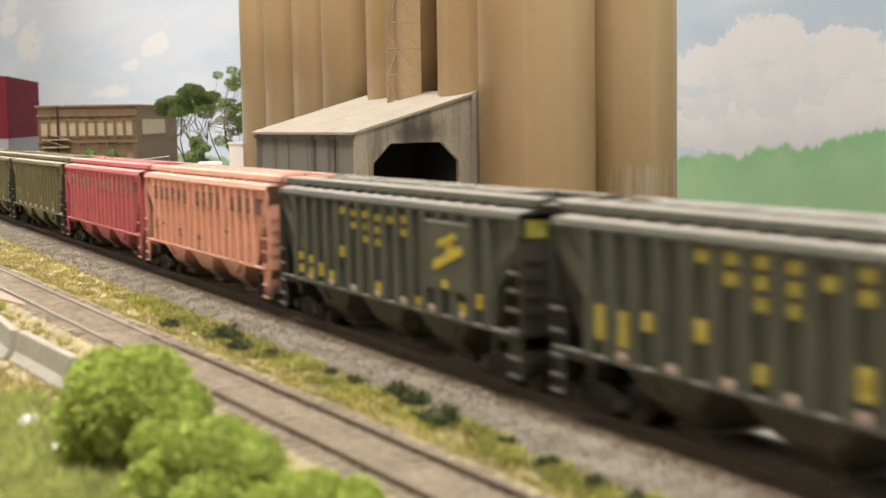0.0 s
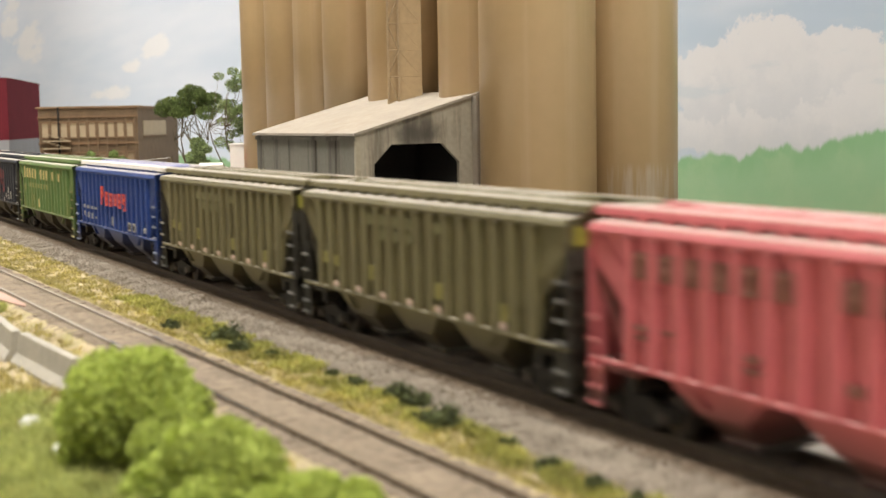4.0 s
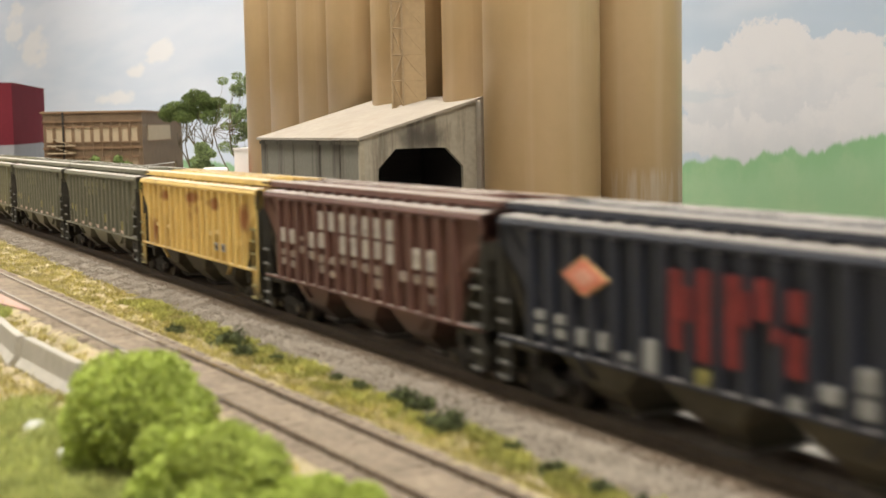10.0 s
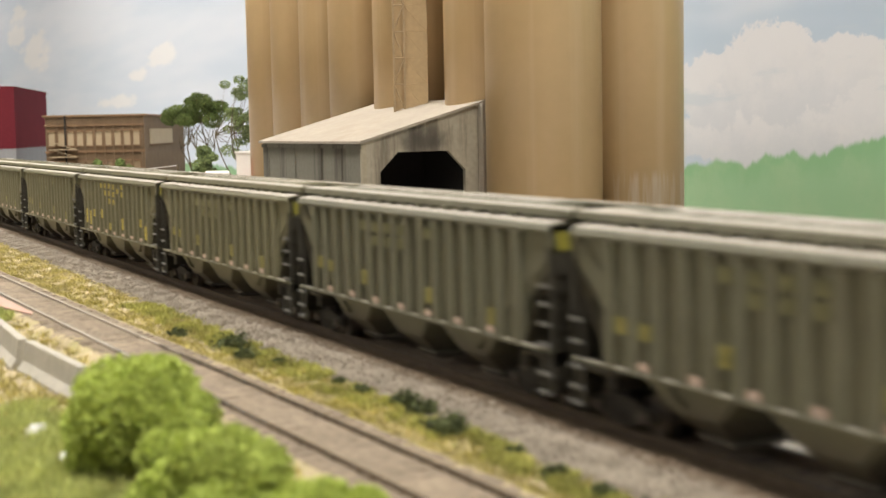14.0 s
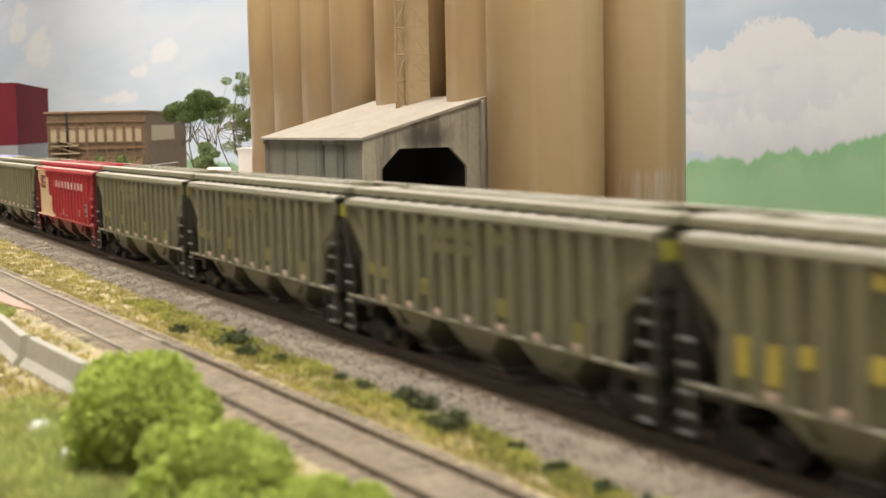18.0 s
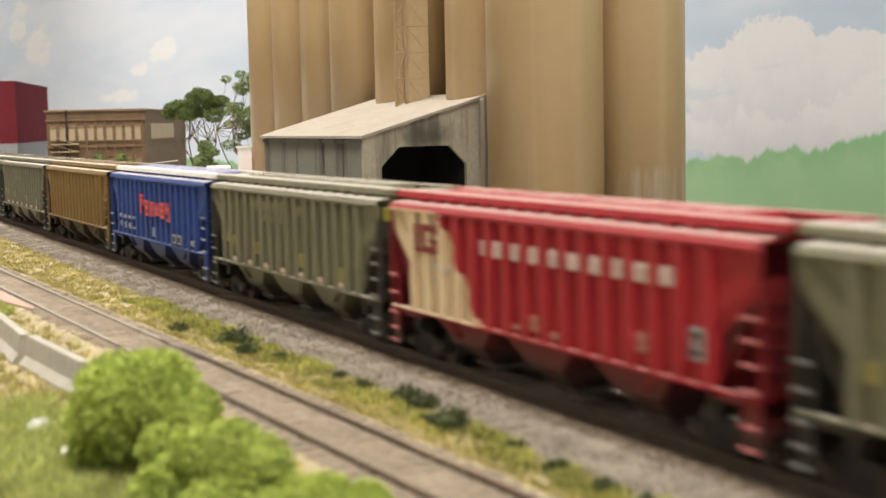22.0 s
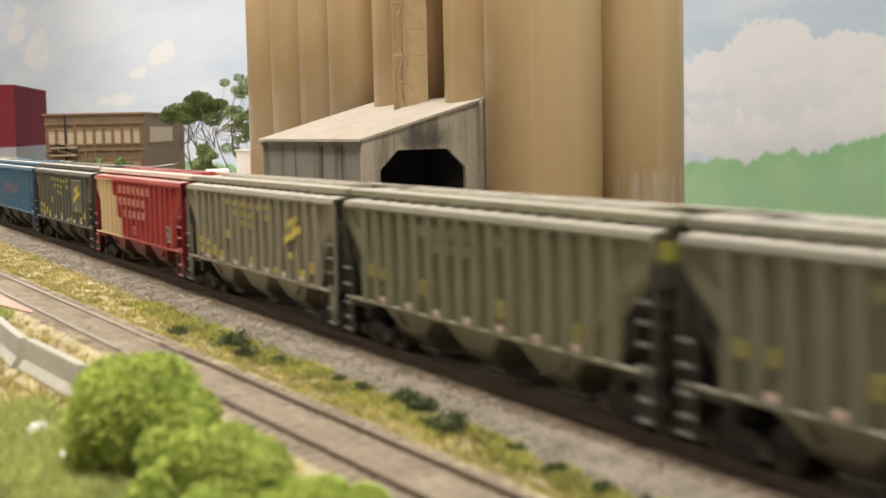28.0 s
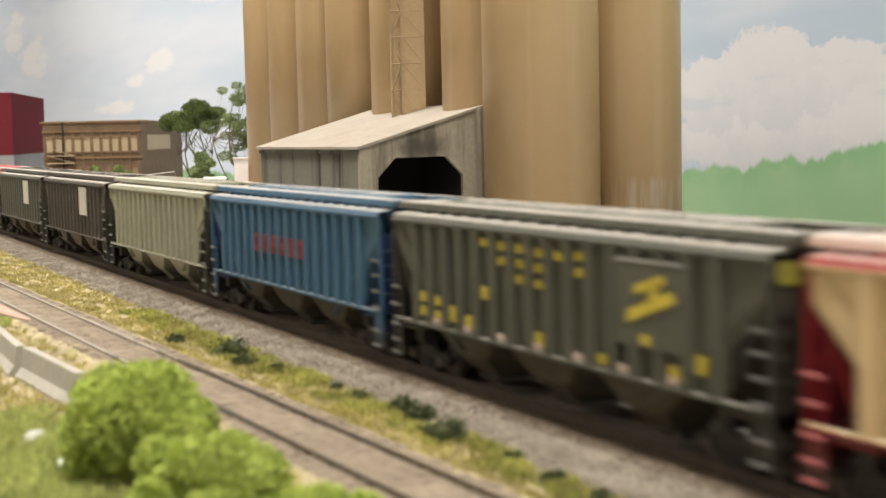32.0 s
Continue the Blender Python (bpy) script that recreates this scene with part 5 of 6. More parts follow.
for k in (0.07, 0.36, 0.63, 0.82):
    x = B_X + k * (A_X - B_X)
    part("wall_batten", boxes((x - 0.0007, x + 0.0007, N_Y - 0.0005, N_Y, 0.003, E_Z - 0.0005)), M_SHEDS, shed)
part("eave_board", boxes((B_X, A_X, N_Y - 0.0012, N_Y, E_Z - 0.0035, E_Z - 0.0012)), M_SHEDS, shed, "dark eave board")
part("corner_trim", boxes((A_X - 0.0015, A_X + 0.0006, N_Y - 0.0006, N_Y + 0.0024, 0.003, E_Z - 0.0005)), M_SHEDW, shed)
bm = bmesh.new()
ov = 0.0022
prism(bm, [(N_Y - ov, roof_z(N_Y - ov)), (F_Y, R_Z), (F_Y, R_Z + 0.0016), (N_Y - ov, roof_z(N_Y - ov) + 0.0016)], 0, B_X - 0.003, A_X + 0.0022)
part("roof", bm, M_SHEDR, shed, "flat cream lean-to roof")
part("corner_pilaster", bevel(boxes((A_X + 0.0002, A_X + 0.0060, PIL0, PIL1, 0.003, R_Z - 0.0022)), 0.0003), M_SHEDR, shed, "pale flat pilaster at the silo corner")
# black side, back and floor sheets added to paint the doorway's deep shade
part("inner_wall", boxes((A_X - 0.0600, A_X - 0.0035, DR + 0.0012, DR + 0.0022, 0.003, R_Z - 0.008)), M_BLACK, shed, "added black sheet for the shade towards the silos")
part("inner_door", boxes((A_X - 0.0610, A_X - 0.0600, N_Y + 0.003, F_Y, 0.003, E_Z - 0.002)), M_BLACK, shed, "added black sheet for the shade deep behind the opening")
part("dark_floor", boxes((A_X - 0.0600, A_X - 0.0035, DL, DR, 0.0032, 0.0045)), M_BLACK, shed, "added black sheet for the floor shade in the doorway")

# elevator leg: tall casing with a lattice mast beside it
leg = thing("elevator_leg", pose(-0.7985, 0.3846, 0, 0, 0, 62.6), "tall tan elevator leg with lattice mast on the shed roof", "elevator leg")
base = roof_z(0.386) + 0.0003
part("casing", boxes((0.0, 0.0152, 0.001, 0.012, base - 0.001, SILO_TOP)), M_TOWER, leg, "smooth brown casing")
for j in range(21):
    z = base + (j + 0.5) * (SILO_TOP - base) / 21
    h2 = (SILO_TOP - base) / 42
    bm = bmesh.new()
    rod(bm, (0.0005, 0.0009, z - h2), (0.0150, 0.0009, z - h2), 0.0002, 4)
    rod(bm, (0.0005, 0.0009, z + h2), (0.0085, 0.0009, z - h2 * 0.2), 0.0002, 4)
    rod(bm, (0.0085, 0.0009, z - h2 * 0.2), (0.0150, 0.0009, z - h2), 0.0002, 4)
    part("casing_brace", bm, M_TOWER, leg)
W = 0.0070
for cx, cy in ((-W, 0), (0, 0), (-W, W), (0, W)):
    part("mast_post", boxes((cx - 0.0006, cx + 0.0006, cy - 0.0006, cy + 0.0006, base - 0.002, SILO_TOP)), M_LATTICE, leg)
n = 21
hgt = (SILO_TOP - base) / n
for j in range(n):
    z = base + j * hgt
    bm = bmesh.new()
    a, c = (-W, 0) if j % 2 else (0, -W)
    rod(bm, (a, -0.0003, z), (c, -0.0003, z + hgt), 0.00045, 4)
    rod(bm, (-W, -0.0003, z), (0, -0.0003, z), 0.00045, 4)
    part("mast_brace", bm, M_LATTICE, leg)
part("mast_backing", boxes((-W - 0.0004, 0.0004, W + 0.001, W + 0.002, base - 0.001, SILO_TOP)), M_TOWER, leg)


# ---- town behind the train ----
def town_frame(corner, ang):
    """x runs along the front from the corner to the far end of it, y into the building."""
    return pose(corner[0], corner[1], 0.002, 0, 0, ang)


FRONT = 0.131
SIDE = 0.37
hang_ang = math.degrees(math.atan2(-0.909, -0.416))
fac = thing("brick_factory", town_frame((-1.793, 0.4733), hang_ang), "two-storey tan brick factory with cream blinds", "building")
H = 0.1095
UZ0, UZ1, LZ0, LZ1 = 0.0885 - 0.002, 0.1080 - 0.004, 0.052, 0.068
part("wall", boxes((0, FRONT, -SIDE, 0, 0, H)), M_BRICK, fac)
part("parapet", bevel(boxes((-0.003, FRONT + 0.003, -SIDE - 0.003, 0.003, H, H + 0.003)), 0.0006), M_BRICKL, fac, "dark projecting parapet cap")


def factory_window(x, w, z0, z1, side=False, blind=M_BLIND):
    if side:
        win = part("window", boxes((-0.0012, 0.0002, -x - w, -x, z0, z1)), M_BLIND, fac, "window with drawn cream blind")
        part("window_sill", boxes((-0.0025, -0.0012, -x - w - 0.001, -x + 0.001, z0 - 0.0018, z0)), M_BRICKL, win)
    else:
        win = part("window", boxes((x, x + w, -0.0002, 0.0006, z0, z1)), blind, fac, "window with drawn cream blind")
        part("window_frame", boxes((x - 0.0012, x, 0.0002, 0.0026, z0, z1 + 0.001), (x + w, x + w + 0.0008, 0.0002, 0.0026, z0, z1 + 0.001), (x - 0.0012, x + w + 0.0008, 0.0002, 0.0028, z1, z1 + 0.0018)), M_BRICKL, win, "dark brown window surround")
        part("window_sill", boxes((x - 0.0008, x + w + 0.0008, 0.0012, 0.0025, z0 - 0.0016, z0)), M_BRICKL, win)


step = FRONT / 10.5
for i in range(10):
    factory_window(0.0062 + i * step, step * 0.66, 0.0715, 0.0905)
    factory_window(0.0062 + i * step, step * 0.66, 0.032, 0.050, blind=M_BLIND_DIM)
    part("pilaster", boxes((0.0028 + i * step, 0.0050 + i * step, 0, 0.0022, 0, 0.098)), M_BRICK, fac)
part("string_course", boxes((-0.001, FRONT + 0.001, 0, 0.0028, 0.062, 0.0645)), M_BRICKL, fac)
part("cornice", boxes((-0.001, FRONT + 0.001, 0, 0.0026, 0.0975, 0.0995)), M_BRICKL, fac)
factory_window(0.040, 0.20, 0.0715, 0.0925, True)
for j, z in enumerate((0.056, 0.066)):
    stair = part("fire_escape_landing", boxes((0.088, 0.124, 0.003, 0.012, z, z + 0.0012)), M_BLIND, fac, "pale fire escape landing")
    for q in range(5):
        part("stair_tread", boxes((0.092 + q * 0.0055, 0.097 + q * 0.0055, 0.003, 0.010, z + 0.0012 + q * 0.0018, z + 0.0022 + q * 0.0018)), M_BLIND, stair)
part("drain_pipe", rod(bmesh.new(), (0.104, 0.0035, 0), (0.104, 0.0035, 0.112), 0.0013, 8), M_TRUCK, fac, "dark drain pipe")

red = thing("maroon_warehouse", pose(-2.189, 0.374, 0.002, 0, 0, math.degrees(math.atan2(-0.946, -0.324))), "large windowless maroon warehouse on a grey plinth", "building")
part("wall", boxes((-0.0, 0.075, -0.35, 0, 0.066, 0.161)), M_REDB, red)
part("plinth", boxes((0.0005, 0.0745, -0.3495, -0.0005, 0, 0.066)), M_GREYB, red, "grey concrete plinth")
part("roof_trim", boxes((-0.001, 0.076, -0.351, 0.001, 0.161, 0.1635)), M_REDB, red)

sign = thing("white_storehouse", pose(-1.247, 0.418, 0.002, 0, 0, -64), "white storehouse with a red ring sign", "building")
part("wall", boxes((-0.045, 0.0, 0, 0.05, 0, 0.066)), M_WHITE, sign)
part("coping", boxes((-0.046, 0.001, -0.001, 0.051, 0.066, 0.0675)), M_WHITE, sign)
bm = bmesh.new()
for i in range(28):
    a, b_ = 2 * math.pi * i / 28, 2 * math.pi * (i + 1) / 28
    prism(bm, [(r * math.cos(q) - 0.0210, r * math.sin(q) + 0.046) for r, q in ((0.008, a), (0.010, a), (0.010, b_), (0.008, b_))], 1, -0.0006, -0.0001)
part("ring_sign", bm, M_REDSIGN, sign, "red painted ring")

van = thing("delivery_truck", pose(-1.215, 0.400, 0.002, 0, 0, 162), "red delivery truck with white roof", "truck")
part("body", bevel(boxes((-0.030, 0.014, 0, 0.022, 0.008, 0.0455)), 0.001), M_REDSIGN, van)
part("roof", bevel(boxes((-0.0302, 0.0142, -0.0002, 0.0222, 0.0455, 0.0500)), 0.001), M_WHITE, van, "white roof")
part("cab", bevel(boxes((0.0145, 0.026, 0.001, 0.021, 0.006, 0.029)), 0.002), M_REDSIGN, van)
for x in (-0.020, 0.020):
    for y in (0.002, 0.020):
        part("wheel", rod(bmesh.new(), (x, y - 0.002, 0.0058), (x, y + 0.002, 0.0058), 0.0058, 16), M_TRUCK, van)

line = thing("pole_line", pose(0, 0, 0), "sagging pale wire between two short poles", "utility line")
P1, P2 = Vector((-1.72, 0.39, 0.0395)), Vector((-1.385, 0.40, 0.0543))
for p in (P1, P2):
    part("pole", rod(bmesh.new(), (p.x, p.y, 0.002), (p.x, p.y, p.z + 0.001), 0.0012, 8), M_BARK, line)
bm = bmesh.new()
for i in range(8):
    q = [P1.lerp(P2, t) - Vector((0, 0, 0.004 * t * (1 - t))) for t in (i / 8, (i + 1) / 8)]
    rod(bm, q[0], q[1], 0.00032, 5)
part("wire", bm, M_WHITE, line)


# ---- barriers ----
def barrier(m):
    b = part("jersey_barrier", prism(bmesh.new(), [(-0.0052, 0), (0.0052, 0), (0.0050, 0.0016), (0.0026, 0.0046), (0.0016, 0.0118), (-0.0016, 0.0118), (-0.0026, 0.0046), (-0.0050, 0.0016)], 0, -0.034, 0.034), M_JERSEY, None)
    bb = b
    bb.matrix_basis = m
    return tagged(bb, "weathered concrete jersey barrier beside the siding", "barrier", "row of barriers")


for i in range(3):
    barrier(pose(-0.474 - 0.0715 * i, 0.0905 - 0.0035 * i, 0.0022, 0, 0, 4 - (i % 2) * 5))
pave = part("paving_strip", prism(bmesh.new(), [(-0.625, siding_y(-0.625) - 0.0125), (-0.66, siding_y(-0.66) - 0.0185), (-1.05, siding_y(-1.05) - 0.0200), (-1.05, siding_y(-1.05) - 0.0108), (-0.63, siding_y(-0.63) - 0.0108)], 2, 0.003, 0.0085), M_PINK, None)
tagged(pave, "pinkish paved strip beside the siding", "paving", kind="structure")


# ---- vegetation ----
def flakes(rng, pts, size, spread=1.0):
    """Small tilted leaf flakes, four corners each, at the given points."""
    n = len(pts)
    u = rng.normal(size=(n, 3))
    u /= np.linalg.norm(u, axis=1)[:, None]
    v = np.cross(u, rng.normal(size=(n, 3)))
    v /= np.linalg.norm(v, axis=1)[:, None]
    s = size * rng.uniform(0.6, 1.4, (n, 1))
    w = s * rng.uniform(0.45, 0.9, (n, 1))
    bend = np.cross(u, v) * s * 0.35
    q = np.stack([pts - u * s, pts - v * w + bend, pts + u * s, pts + v * w + bend], 1).reshape(-1, 3)
    f = np.arange(4 * n).reshape(-1, 4)
    tri = np.concatenate([f[:, [0, 1, 2]], f[:, [0, 2, 3]]])
    return q, tri


def mesh_from(name, verts, faces, material, parent=None, label="", kind=""):
    me = bpy.data.meshes.new(name)
    me.from_pydata(np.asarray(verts).tolist(), [], np.asarray(faces).tolist())
    return hang(name, me, material, parent, label, kind)


def lump(bm, c, r, seed, sub=3, rough=0.25):
    """A foam clump: an uneven, pitted ball, joined with others into a clump of foliage."""
    geo = bmesh.ops.create_icosphere(bm, subdivisions=sub, radius=1.0)
    c = Vector(c)
    for v in geo["verts"]:
        p = v.co.copy()
        k = 1 + rough * (noise.noise(p * 1.7 + Vector((seed, 0, 0))) + 0.6 * noise.noise(p * 4.1 + Vector((0, seed, 0))) + 0.35 * noise.noise(p * 9 + Vector((0, 0, seed))))
        v.co = c + p * r * k


def on_lumps(rng, lumps, n, lo=0.9, hi=1.12):
    out = []
    wts = np.array([r * r for _, r in lumps])
    for i, k in enumerate(rng.multinomial(n, wts / wts.sum())):
        c, r = lumps[i]
        d = rng.normal(size=(k, 3))
        d /= np.linalg.norm(d, axis=1)[:, None]
        out.append(np.array(c) + d * r * rng.uniform(lo, hi, (k, 1)))
    return np.concatenate(out)


def bush(name, m, lumps, label, n, seed, size=0.0009, material=M_BUSH):
    root = thing(name, m, label, "bush", "bushes")
    bm = bmesh.new()
    for i, (c, r) in enumerate(lumps):
        lump(bm, c, r * 0.95, seed + 3.7 * i, 4, 0.30)
    smooth(part("foam_core", bm, material, root))
    rng = np.random.default_rng(seed)
    q, f = flakes(rng, on_lumps(rng, lumps, n, 0.8, 1.28), size)
    mesh_from("leaves", q, f, material, root, kind="stuff")
    return root


# the bright clump in the foreground
bush("foreground_bush", pose(-0.3, 0.075, 0.001), [((-0.0300, 0.0030, 0.0215), 0.0098), ((-0.0215, 0.0102, 0.0236), 0.0090), ((-0.0129, 0.0150, 0.0190), 0.0070), ((-0.0334, -0.0035, 0.0160), 0.0058), ((-0.0288, 0.0065, 0.0150), 0.0083), ((-0.0412, -0.0005, 0.0061), 0.0064), ((-0.0223, 0.0145, 0.0123), 0.0066), ((-0.0439, 0.0084, -0.0032), 0.0120), ((-0.0468, -0.0020, -0.0054), 0.0064), ((-0.0100, 0.0090, 0.0125), 0.0058), ((0.0122, 0.0102, 0.0160), 0.0055), ((0.0205, 0.0153, 0.0168), 0.0064), ((0.0278, 0.0190, 0.0150), 0.0060), ((0.0071, 0.0100, 0.0085), 0.0072), ((0.0248, 0.0160, 0.0092), 0.0072), ((-0.0037, 0.0081, 0.0004), 0.0090), ((0.0247, 0.0111, 0.0035), 0.0085), ((0.0339, 0.0189, 0.0071), 0.0048), ((-0.0340, 0.0017, -0.0113), 0.0100)], "bright green foam bush by the siding", 60000, 11, 0.0008)
bush("foreground_bush", pose(-0.235, 0.094, 0.001), [((-0.0095, -0.0020, 0.0142), 0.0044), ((-0.0042, 0.0018, 0.0146), 0.0050), ((0.0016, 0.0079, 0.0150), 0.0040), ((-0.0107, -0.0053, 0.0100), 0.0056), ((-0.0023, -0.0003, 0.0092), 0.0066), ((0.0038, 0.0068, 0.0104), 0.0052)], "low bright green foam bush by the siding", 22000, 12, 0.0008)


def tree(name, m, label, trunk_h, crown, stems, seed, leaf, leaf_n, leaf_size, trunk_r=0.0016):
    root = thing(name, m, label, "tree", "trees behind the tracks")
    rng = np.random.default_rng(seed)
    bm = bmesh.new()
    pts = []
    for i in range(stems):
        a = 2 * math.pi * i / stems + rng.uniform(-0.4, 0.4)
        p = Vector((0.003 * math.cos(a), 0.003 * math.sin(a), 0))
        d = Vector((0.18 * math.cos(a), 0.18 * math.sin(a), 1)).normalized()
        r = trunk_r
        for s in range(5):
            q = p + d * trunk_h / 5
            rod(bm, p, q, r, 6, r * 0.82)
            p, r = q, r * 0.82
            d = (d + Vector(rng.normal(size=3) * 0.12)).normalized()
        pts.append((p, r))
    part("trunk", bm, M_BARK, root, "thin branching stems")
    for i, (c, r) in enumerate(crown):
        bm = bmesh.new()
        p, pr_ = pts[i % len(pts)]
        mid = p.lerp(Vector(c), 0.5) + Vector(rng.normal(size=3) * 0.003)
        rod(bm, p, mid, pr_ * 0.8, 5, pr_ * 0.55)
        rod(bm, mid, c, pr_ * 0.55, 5, pr_ * 0.2)
        part("limb", bm, M_BARK, root)
    P = []
    for c, r in crown:
        k = int(leaf_n * r * r / sum(rr * rr for _, rr in crown))
        d = rng.normal(size=(k, 3))
        d /= np.linalg.norm(d, axis=1)[:, None]
        P.append(np.array(c) + d * (r * rng.uniform(0.25, 1.0, (k, 1)) ** 0.5) * np.array([1, 1, 0.75]))
    q, f = flakes(rng, np.concatenate(P), leaf_size)
    mesh_from("crown", q, f, leaf, root, "leafy crown of small flock clumps")
    return root


def crown_balls(rng, n, rx, ry, z0, z1, r0, r1, hollow=0.5):
    out = []
    for _ in range(n):
        a, k = rng.uniform(0, 2 * math.pi), rng.uniform(hollow, 1.0)
        out.append(((rx * k * math.cos(a), ry * k * math.sin(a), rng.uniform(z0, z1)), rng.uniform(r0, r1)))
    return out


rg = np.random.default_rng(5)
tree("broad_tree", pose(-1.424, 0.438, 0.004), "broad umbrella-shaped dark green tree", 0.070, crown_balls(rg, 26, 0.036, 0.036, 0.094, 0.122, 0.007, 0.012, 0.2), 5, 21, M_LEAF, 26000, 0.00075)
tree("slender_tree", pose(-1.315, 0.4485, 0.006), "slender airy tree with sparse pale leaves", 0.085, crown_balls(rg, 34, 0.020, 0.020, 0.055, 0.140, 0.005, 0.009, 0.1), 3, 22, M_LEAF2, 8000, 0.0009, 0.0012)
tree("young_tree", pose(-1.392, 0.432, 0.002), "young bushy tree under the broad one", 0.030, crown_balls(rg, 16, 0.014, 0.014, 0.036, 0.070, 0.005, 0.009, 0.1), 3, 23, M_LEAF2, 6500, 0.0009, 0.001)
for i, (x, y) in enumerate(((-1.735, 0.40), (-1.74, 0.43))):
    bush("wall_bush", pose(x, y, 0.002), [((0, 0, 0.02), 0.012), ((0.004, 0.006, 0.036), 0.009), ((0, -0.004, 0.048), 0.006)], "climbing bush against the brick factory", 900, 30 + i, 0.0014, M_LEAF)


def tufts(name, pts, height, blades, material, label, seed, lean=0.5, wide=0.00032):
    """Static grass: tufts of narrow blades."""
    rng = np.random.default_rng(seed)
    pts = np.repeat(np.asarray(pts), blades, 0)
    n = len(pts)
    base = pts + np.c_[rng.normal(scale=0.0012, size=(n, 2)), np.zeros(n)]
    a = rng.uniform(0, 2 * np.pi, n)
    side = np.c_[np.cos(a), np.sin(a), np.zeros(n)] * wide
    tip = base + np.c_[rng.normal(scale=lean, size=(n, 2)), np.ones(n)] * (height * rng.uniform(0.4, 1.2, (n, 1)))
    q = np.stack([base - side, base + side, tip], 1).reshape(-1, 3)
    ob = mesh_from(name, q, np.arange(3 * n).reshape(-1, 3), material)
    return tagged(ob, label, "grass", kind="stuff")


def ground_z(y, x=-0.4):
    z = np.interp(y, [-0.2, 0.10, 0.16, 0.170, 0.1935], [0.0, 0.0028, 0.0042, 0.0046, 0.0078])
    return np.maximum(z, np.interp(np.abs(y - siding_y(x)), [0, 0.0165, 0.033], [0.0082, 0.0078, 0]))


def scatter(n, seed, x0, x1, f0, f1, clump=0.0):
    r = np.random.default_rng(seed)
    x = r.uniform(x0, x1, n)
    k = r.uniform(0, 1, n)
    y = f0(x) + (f1(x) - f0(x)) * k
    keep = np.ones(n, bool)
    if clump:
        u = np.array([noise.noise(Vector((a * 95, b * 130, seed))) + 0.7 * noise.noise(Vector((a * 330, b * 380, seed + 9))) for a, b in zip(x, y)])
        keep = u > clump
    return np.c_[x, y, ground_z(y, x)][keep]


M_GRASS_LUSH = mat("lush_grass_flock", (0.38, 0.37, 0.10), 0.9, 0, 0.4, 40, island=0.45)
far_edge = lambda x: siding_y(x) + 0.0175
shoulder = lambda x: 0.1715 + 0 * x
near_edge = lambda x: siding_y(x) - 0.019
front = lambda x: 0.02 + 0 * x
tufts("grass_strip", scatter(12000, 1, -0.66, -0.2, lambda x: far_edge(x) + 0.58 * (shoulder(x) - far_edge(x)), lambda x: shoulder(x) + 0.002, 0.12), 0.0023, 5, M_GRASS_LUSH, "bright green grass strip along the ballast edge", 41)
tufts("sparse_grass", scatter(16000, 7, -1.3, -0.2, far_edge, shoulder, 0.20), 0.0019, 5, M_GRASS, "sparse olive grass beside the siding", 45)
tufts("straw_grass", scatter(16000, 2, -1.3, -0.2, far_edge, shoulder, 0.05), 0.0013, 5, M_GRASS_DRY, "dry straw grass between the tracks", 42)
tufts("front_grass", scatter(11000, 3, -1.0, -0.2, front, near_edge, 0.10), 0.0026, 7, M_GRASS, "yellow-green grass in front of the siding", 43)
tufts("front_straw", scatter(11000, 4, -1.0, -0.2, front, near_edge, 0.05), 0.0020, 6, M_GRASS_DRY, "dry straw grass in front of the siding", 44)
tufts("front_turf", scatter(10000, 8, -0.44, -0.25, front, lambda x: 0.082 + 0 * x, -0.15), 0.0034, 8, M_TURF, "green turf round the foreground bushes", 46)
tufts("siding_turf", scatter(5000, 9, -1.0, -0.63, lambda x: siding_y(x) - 0.032, lambda x: siding_y(x) - 0.019), 0.0026, 8, M_TURF, "bright green turf beside the paved strip", 47)


def weed(x, y, r, n, seed, label="dark green foam weed on the ballast edge"):
    root = thing("weed_clump", pose(x, y, float(ground_z(np.array([y]), x)[0])), label, "weed", "weeds between the tracks")
    rng = np.random.default_rng(seed)
    ls = [((rng.uniform(-1, 1) * r, rng.uniform(-0.6, 0.6) * r, r * rng.uniform(0.15, 0.5)), r * rng.uniform(0.35, 0.6)) for _ in range(6)]
    bm = bmesh.new()
    for i, (c, rr) in enumerate(ls):
        lump(bm, c, rr * 0.8, seed + i, 2, 0.4)
    part("foam_core", bm, M_WEED, root)
    q, f = flakes(rng, on_lumps(rng, ls, 2 * n, 0.6, 1.7), 0.0006)
    mesh_from("leaves", q, f, M_WEED, root, kind="stuff")


for i, (x, y, r) in enumerate([(-0.503, 0.1650, 0.0060), (-0.477, 0.1595, 0.0040), (-0.3666, 0.1735, 0.0040), (-0.352, 0.1730, 0.0040), (-0.327, 0.1690, 0.0055), (-0.5475, 0.1551, 0.0035), (-0.4567, 0.1660, 0.0026), (-0.296, 0.1715, 0.0022), (-0.272, 0.1690, 0.0028), (-0.39, 0.1705, 0.0026), (-0.41, 0.171, 0.0022), (-0.25, 0.169, 0.003), (-0.235, 0.168, 0.003)]):
    weed(x, y, r, int(160 + 40000 * r), 60 + i)
for i, (x, y) in enumerate(((-0.354, 0.0699), (-0.396, 0.0697))):
    bush("blossom_clump", pose(x, y, 0.0018), [((0, 0, 0.0015), 0.0026), ((0.0025, 0.001, 0.001), 0.0016)], "small white blossoming clump in the grass", 300, 80 + i, 0.0007, M_FLOWER)


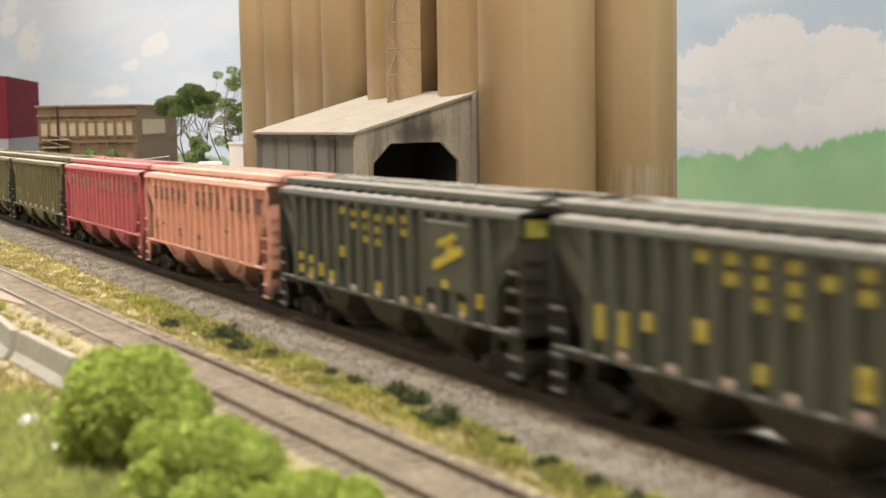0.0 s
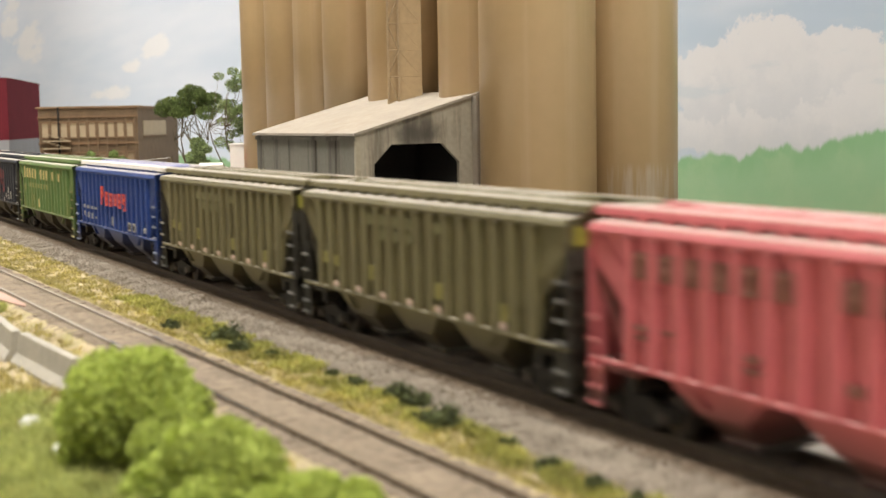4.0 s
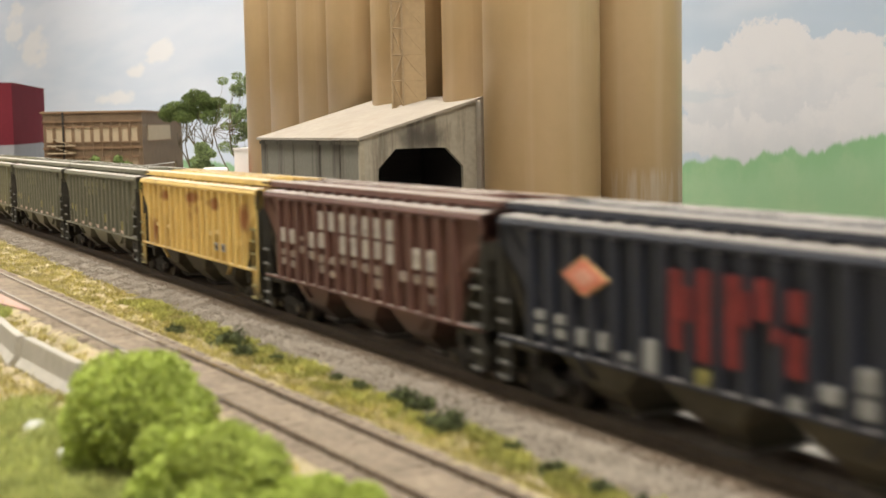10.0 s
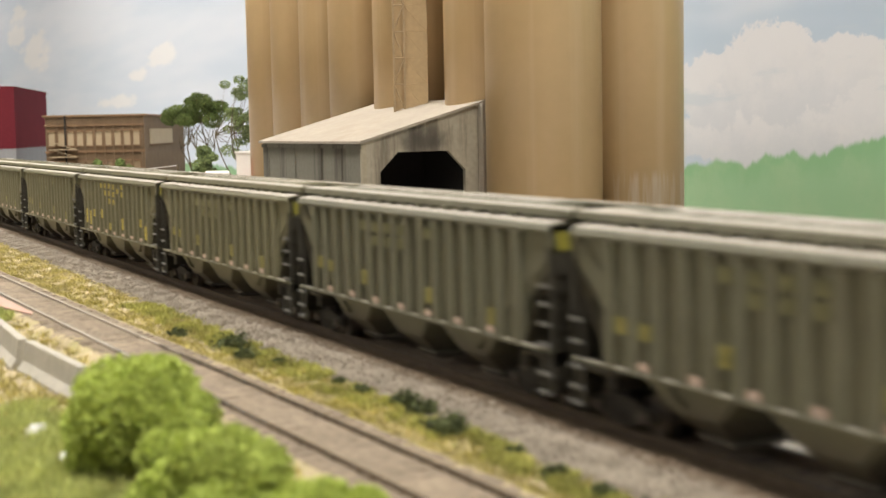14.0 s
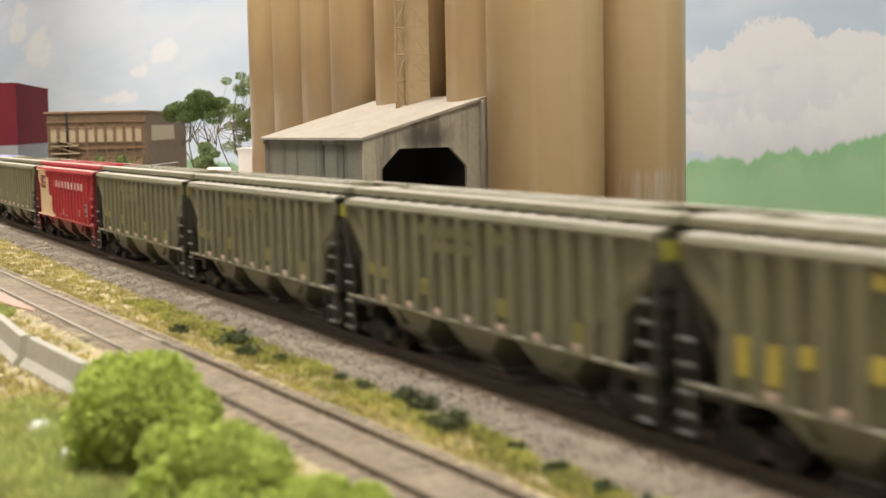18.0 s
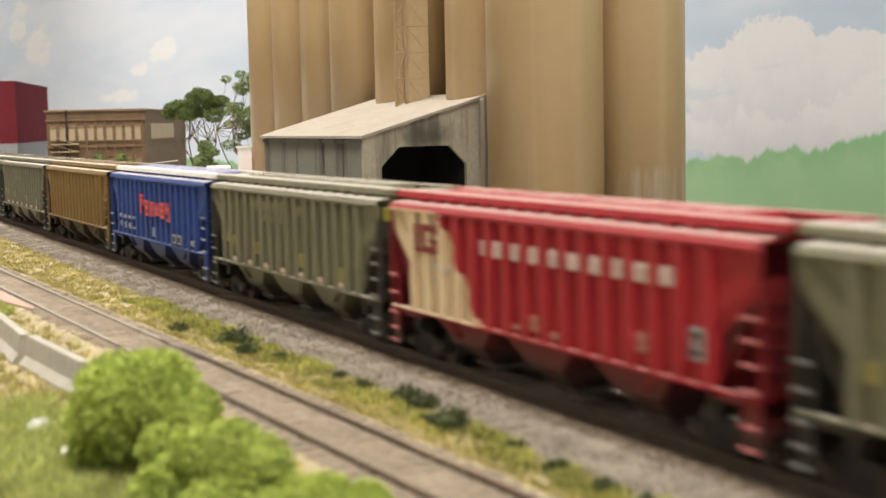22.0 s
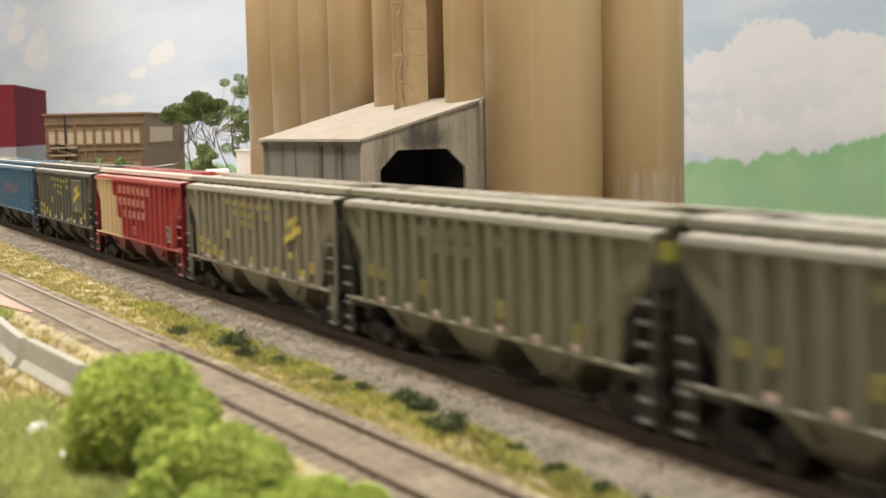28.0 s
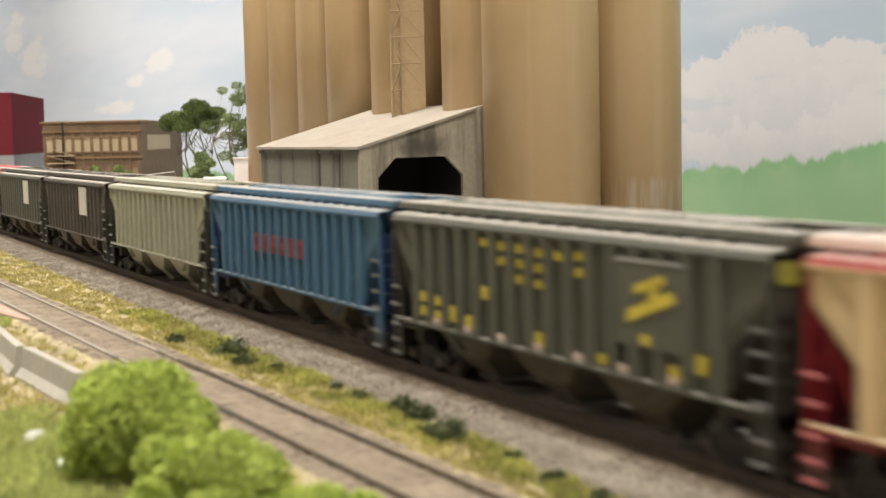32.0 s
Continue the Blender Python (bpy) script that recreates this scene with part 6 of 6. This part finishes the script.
def stones(name, n, seed, x0, x1, y0, y1, size, material, label):
    r = np.random.default_rng(seed)
    x, y = r.uniform(x0, x1, n), r.uniform(y0, y1, n)
    z = ground_z(y, x) + 0.0001
    c = np.c_[x, y, z]
    o = np.array([[1, 0, 0], [-1, 0, 0], [0, 1, 0], [0, -1, 0], [0, 0, 1], [0, 0, -1]], float)
    q = c[:, None, :] + o[None] * (size * r.uniform(0.5, 1.3, (n, 6, 1)))
    q[..., :2] += r.normal(scale=size * 0.3, size=(n, 6, 2))
    f = np.array([[0, 2, 4], [2, 1, 4], [1, 3, 4], [3, 0, 4], [2, 0, 5], [1, 2, 5], [3, 1, 5], [0, 3, 5]])
    ob = mesh_from(name, q.reshape(-1, 3), (f[None] + 6 * np.arange(n)[:, None, None]).reshape(-1, 3), material)
    return tagged(ob, label, "ballast", kind="stuff")


stones("ballast_stones", 30000, 5, -1.2, -0.18, 0.1700, BED_Y + 0.0012, 0.00029, M_BALLAST, "grey ballast stones on the shoulder")
stones("brown_stones", 15000, 6, -1.2, -0.18, BED_Y - 0.0008, 0.1985, 0.00032, M_BALLAST_DARK, "brown ballast stones beside the rail")


# ---- what moves ----
# the train runs a little unevenly: seconds, metres ahead of even running
DRIFT = [(-1, 0.0270), (0, 0.0228), (1, 0.0186), (2, 0.0153), (3, 0.0133), (5, 0.0102), (6, 0.0086), (8, 0.0058), (10, 0.0015), (11, 0.0002), (13, -0.0022), (14, -0.0018), (16, 0.0018), (18, 0.0040), (21, 0.0032), (23, 0.0012), (25, 0.0), (27, 0.0012), (29, 0.0034), (31, 0.0043), (32, 0.0044), (33, 0.0044)]
SLACK = {0: 0.0125, 1: 0.0055, 2: 0.001}    # stretched couplings at the head of the train


def run(t):
    return SPEED * t + float(np.interp(t, [a for a, b in DRIFT], [b for a, b in DRIFT]))


def motions():
    times = [-1.0] + [float(t) for t in range(0, 33)] + [33.0]
    for k, car in enumerate(CARS):
        walk(car, [(t, pose(START + run(t) - (k - 6) * PITCH + SLACK.get(k, 0), CAR_Y, RAIL)) for t in times])
    # wheels roll without slip; all wheelsets in the same place of a truck turn alike, so they share one set of keys
    turn = math.degrees(1 / 0.00525)
    rows = {a: [(f / FPS, pose(a * 0.0101, 0, 0.0053, 0, turn * run(f / FPS) % 360, 0)) for f in range(0, 32 * FPS + 1)] for a in (-1, 1)}
    lead = {}
    for car in CARS:
        for o in car.children_recursive:
            if kind_of(o) == "wheelset":
                a = 1 if o.matrix_basis.translation.x > 0 else -1
                if a not in lead:
                    walk(o, rows[a])
                    lead[a] = o
                else:
                    o.rotation_mode = "QUATERNION"
                    keys = o.animation_data_create()
                    keys.action = lead[a].animation_data.action
                    keys.action_slot = lead[a].animation_data.action_slot


motions()
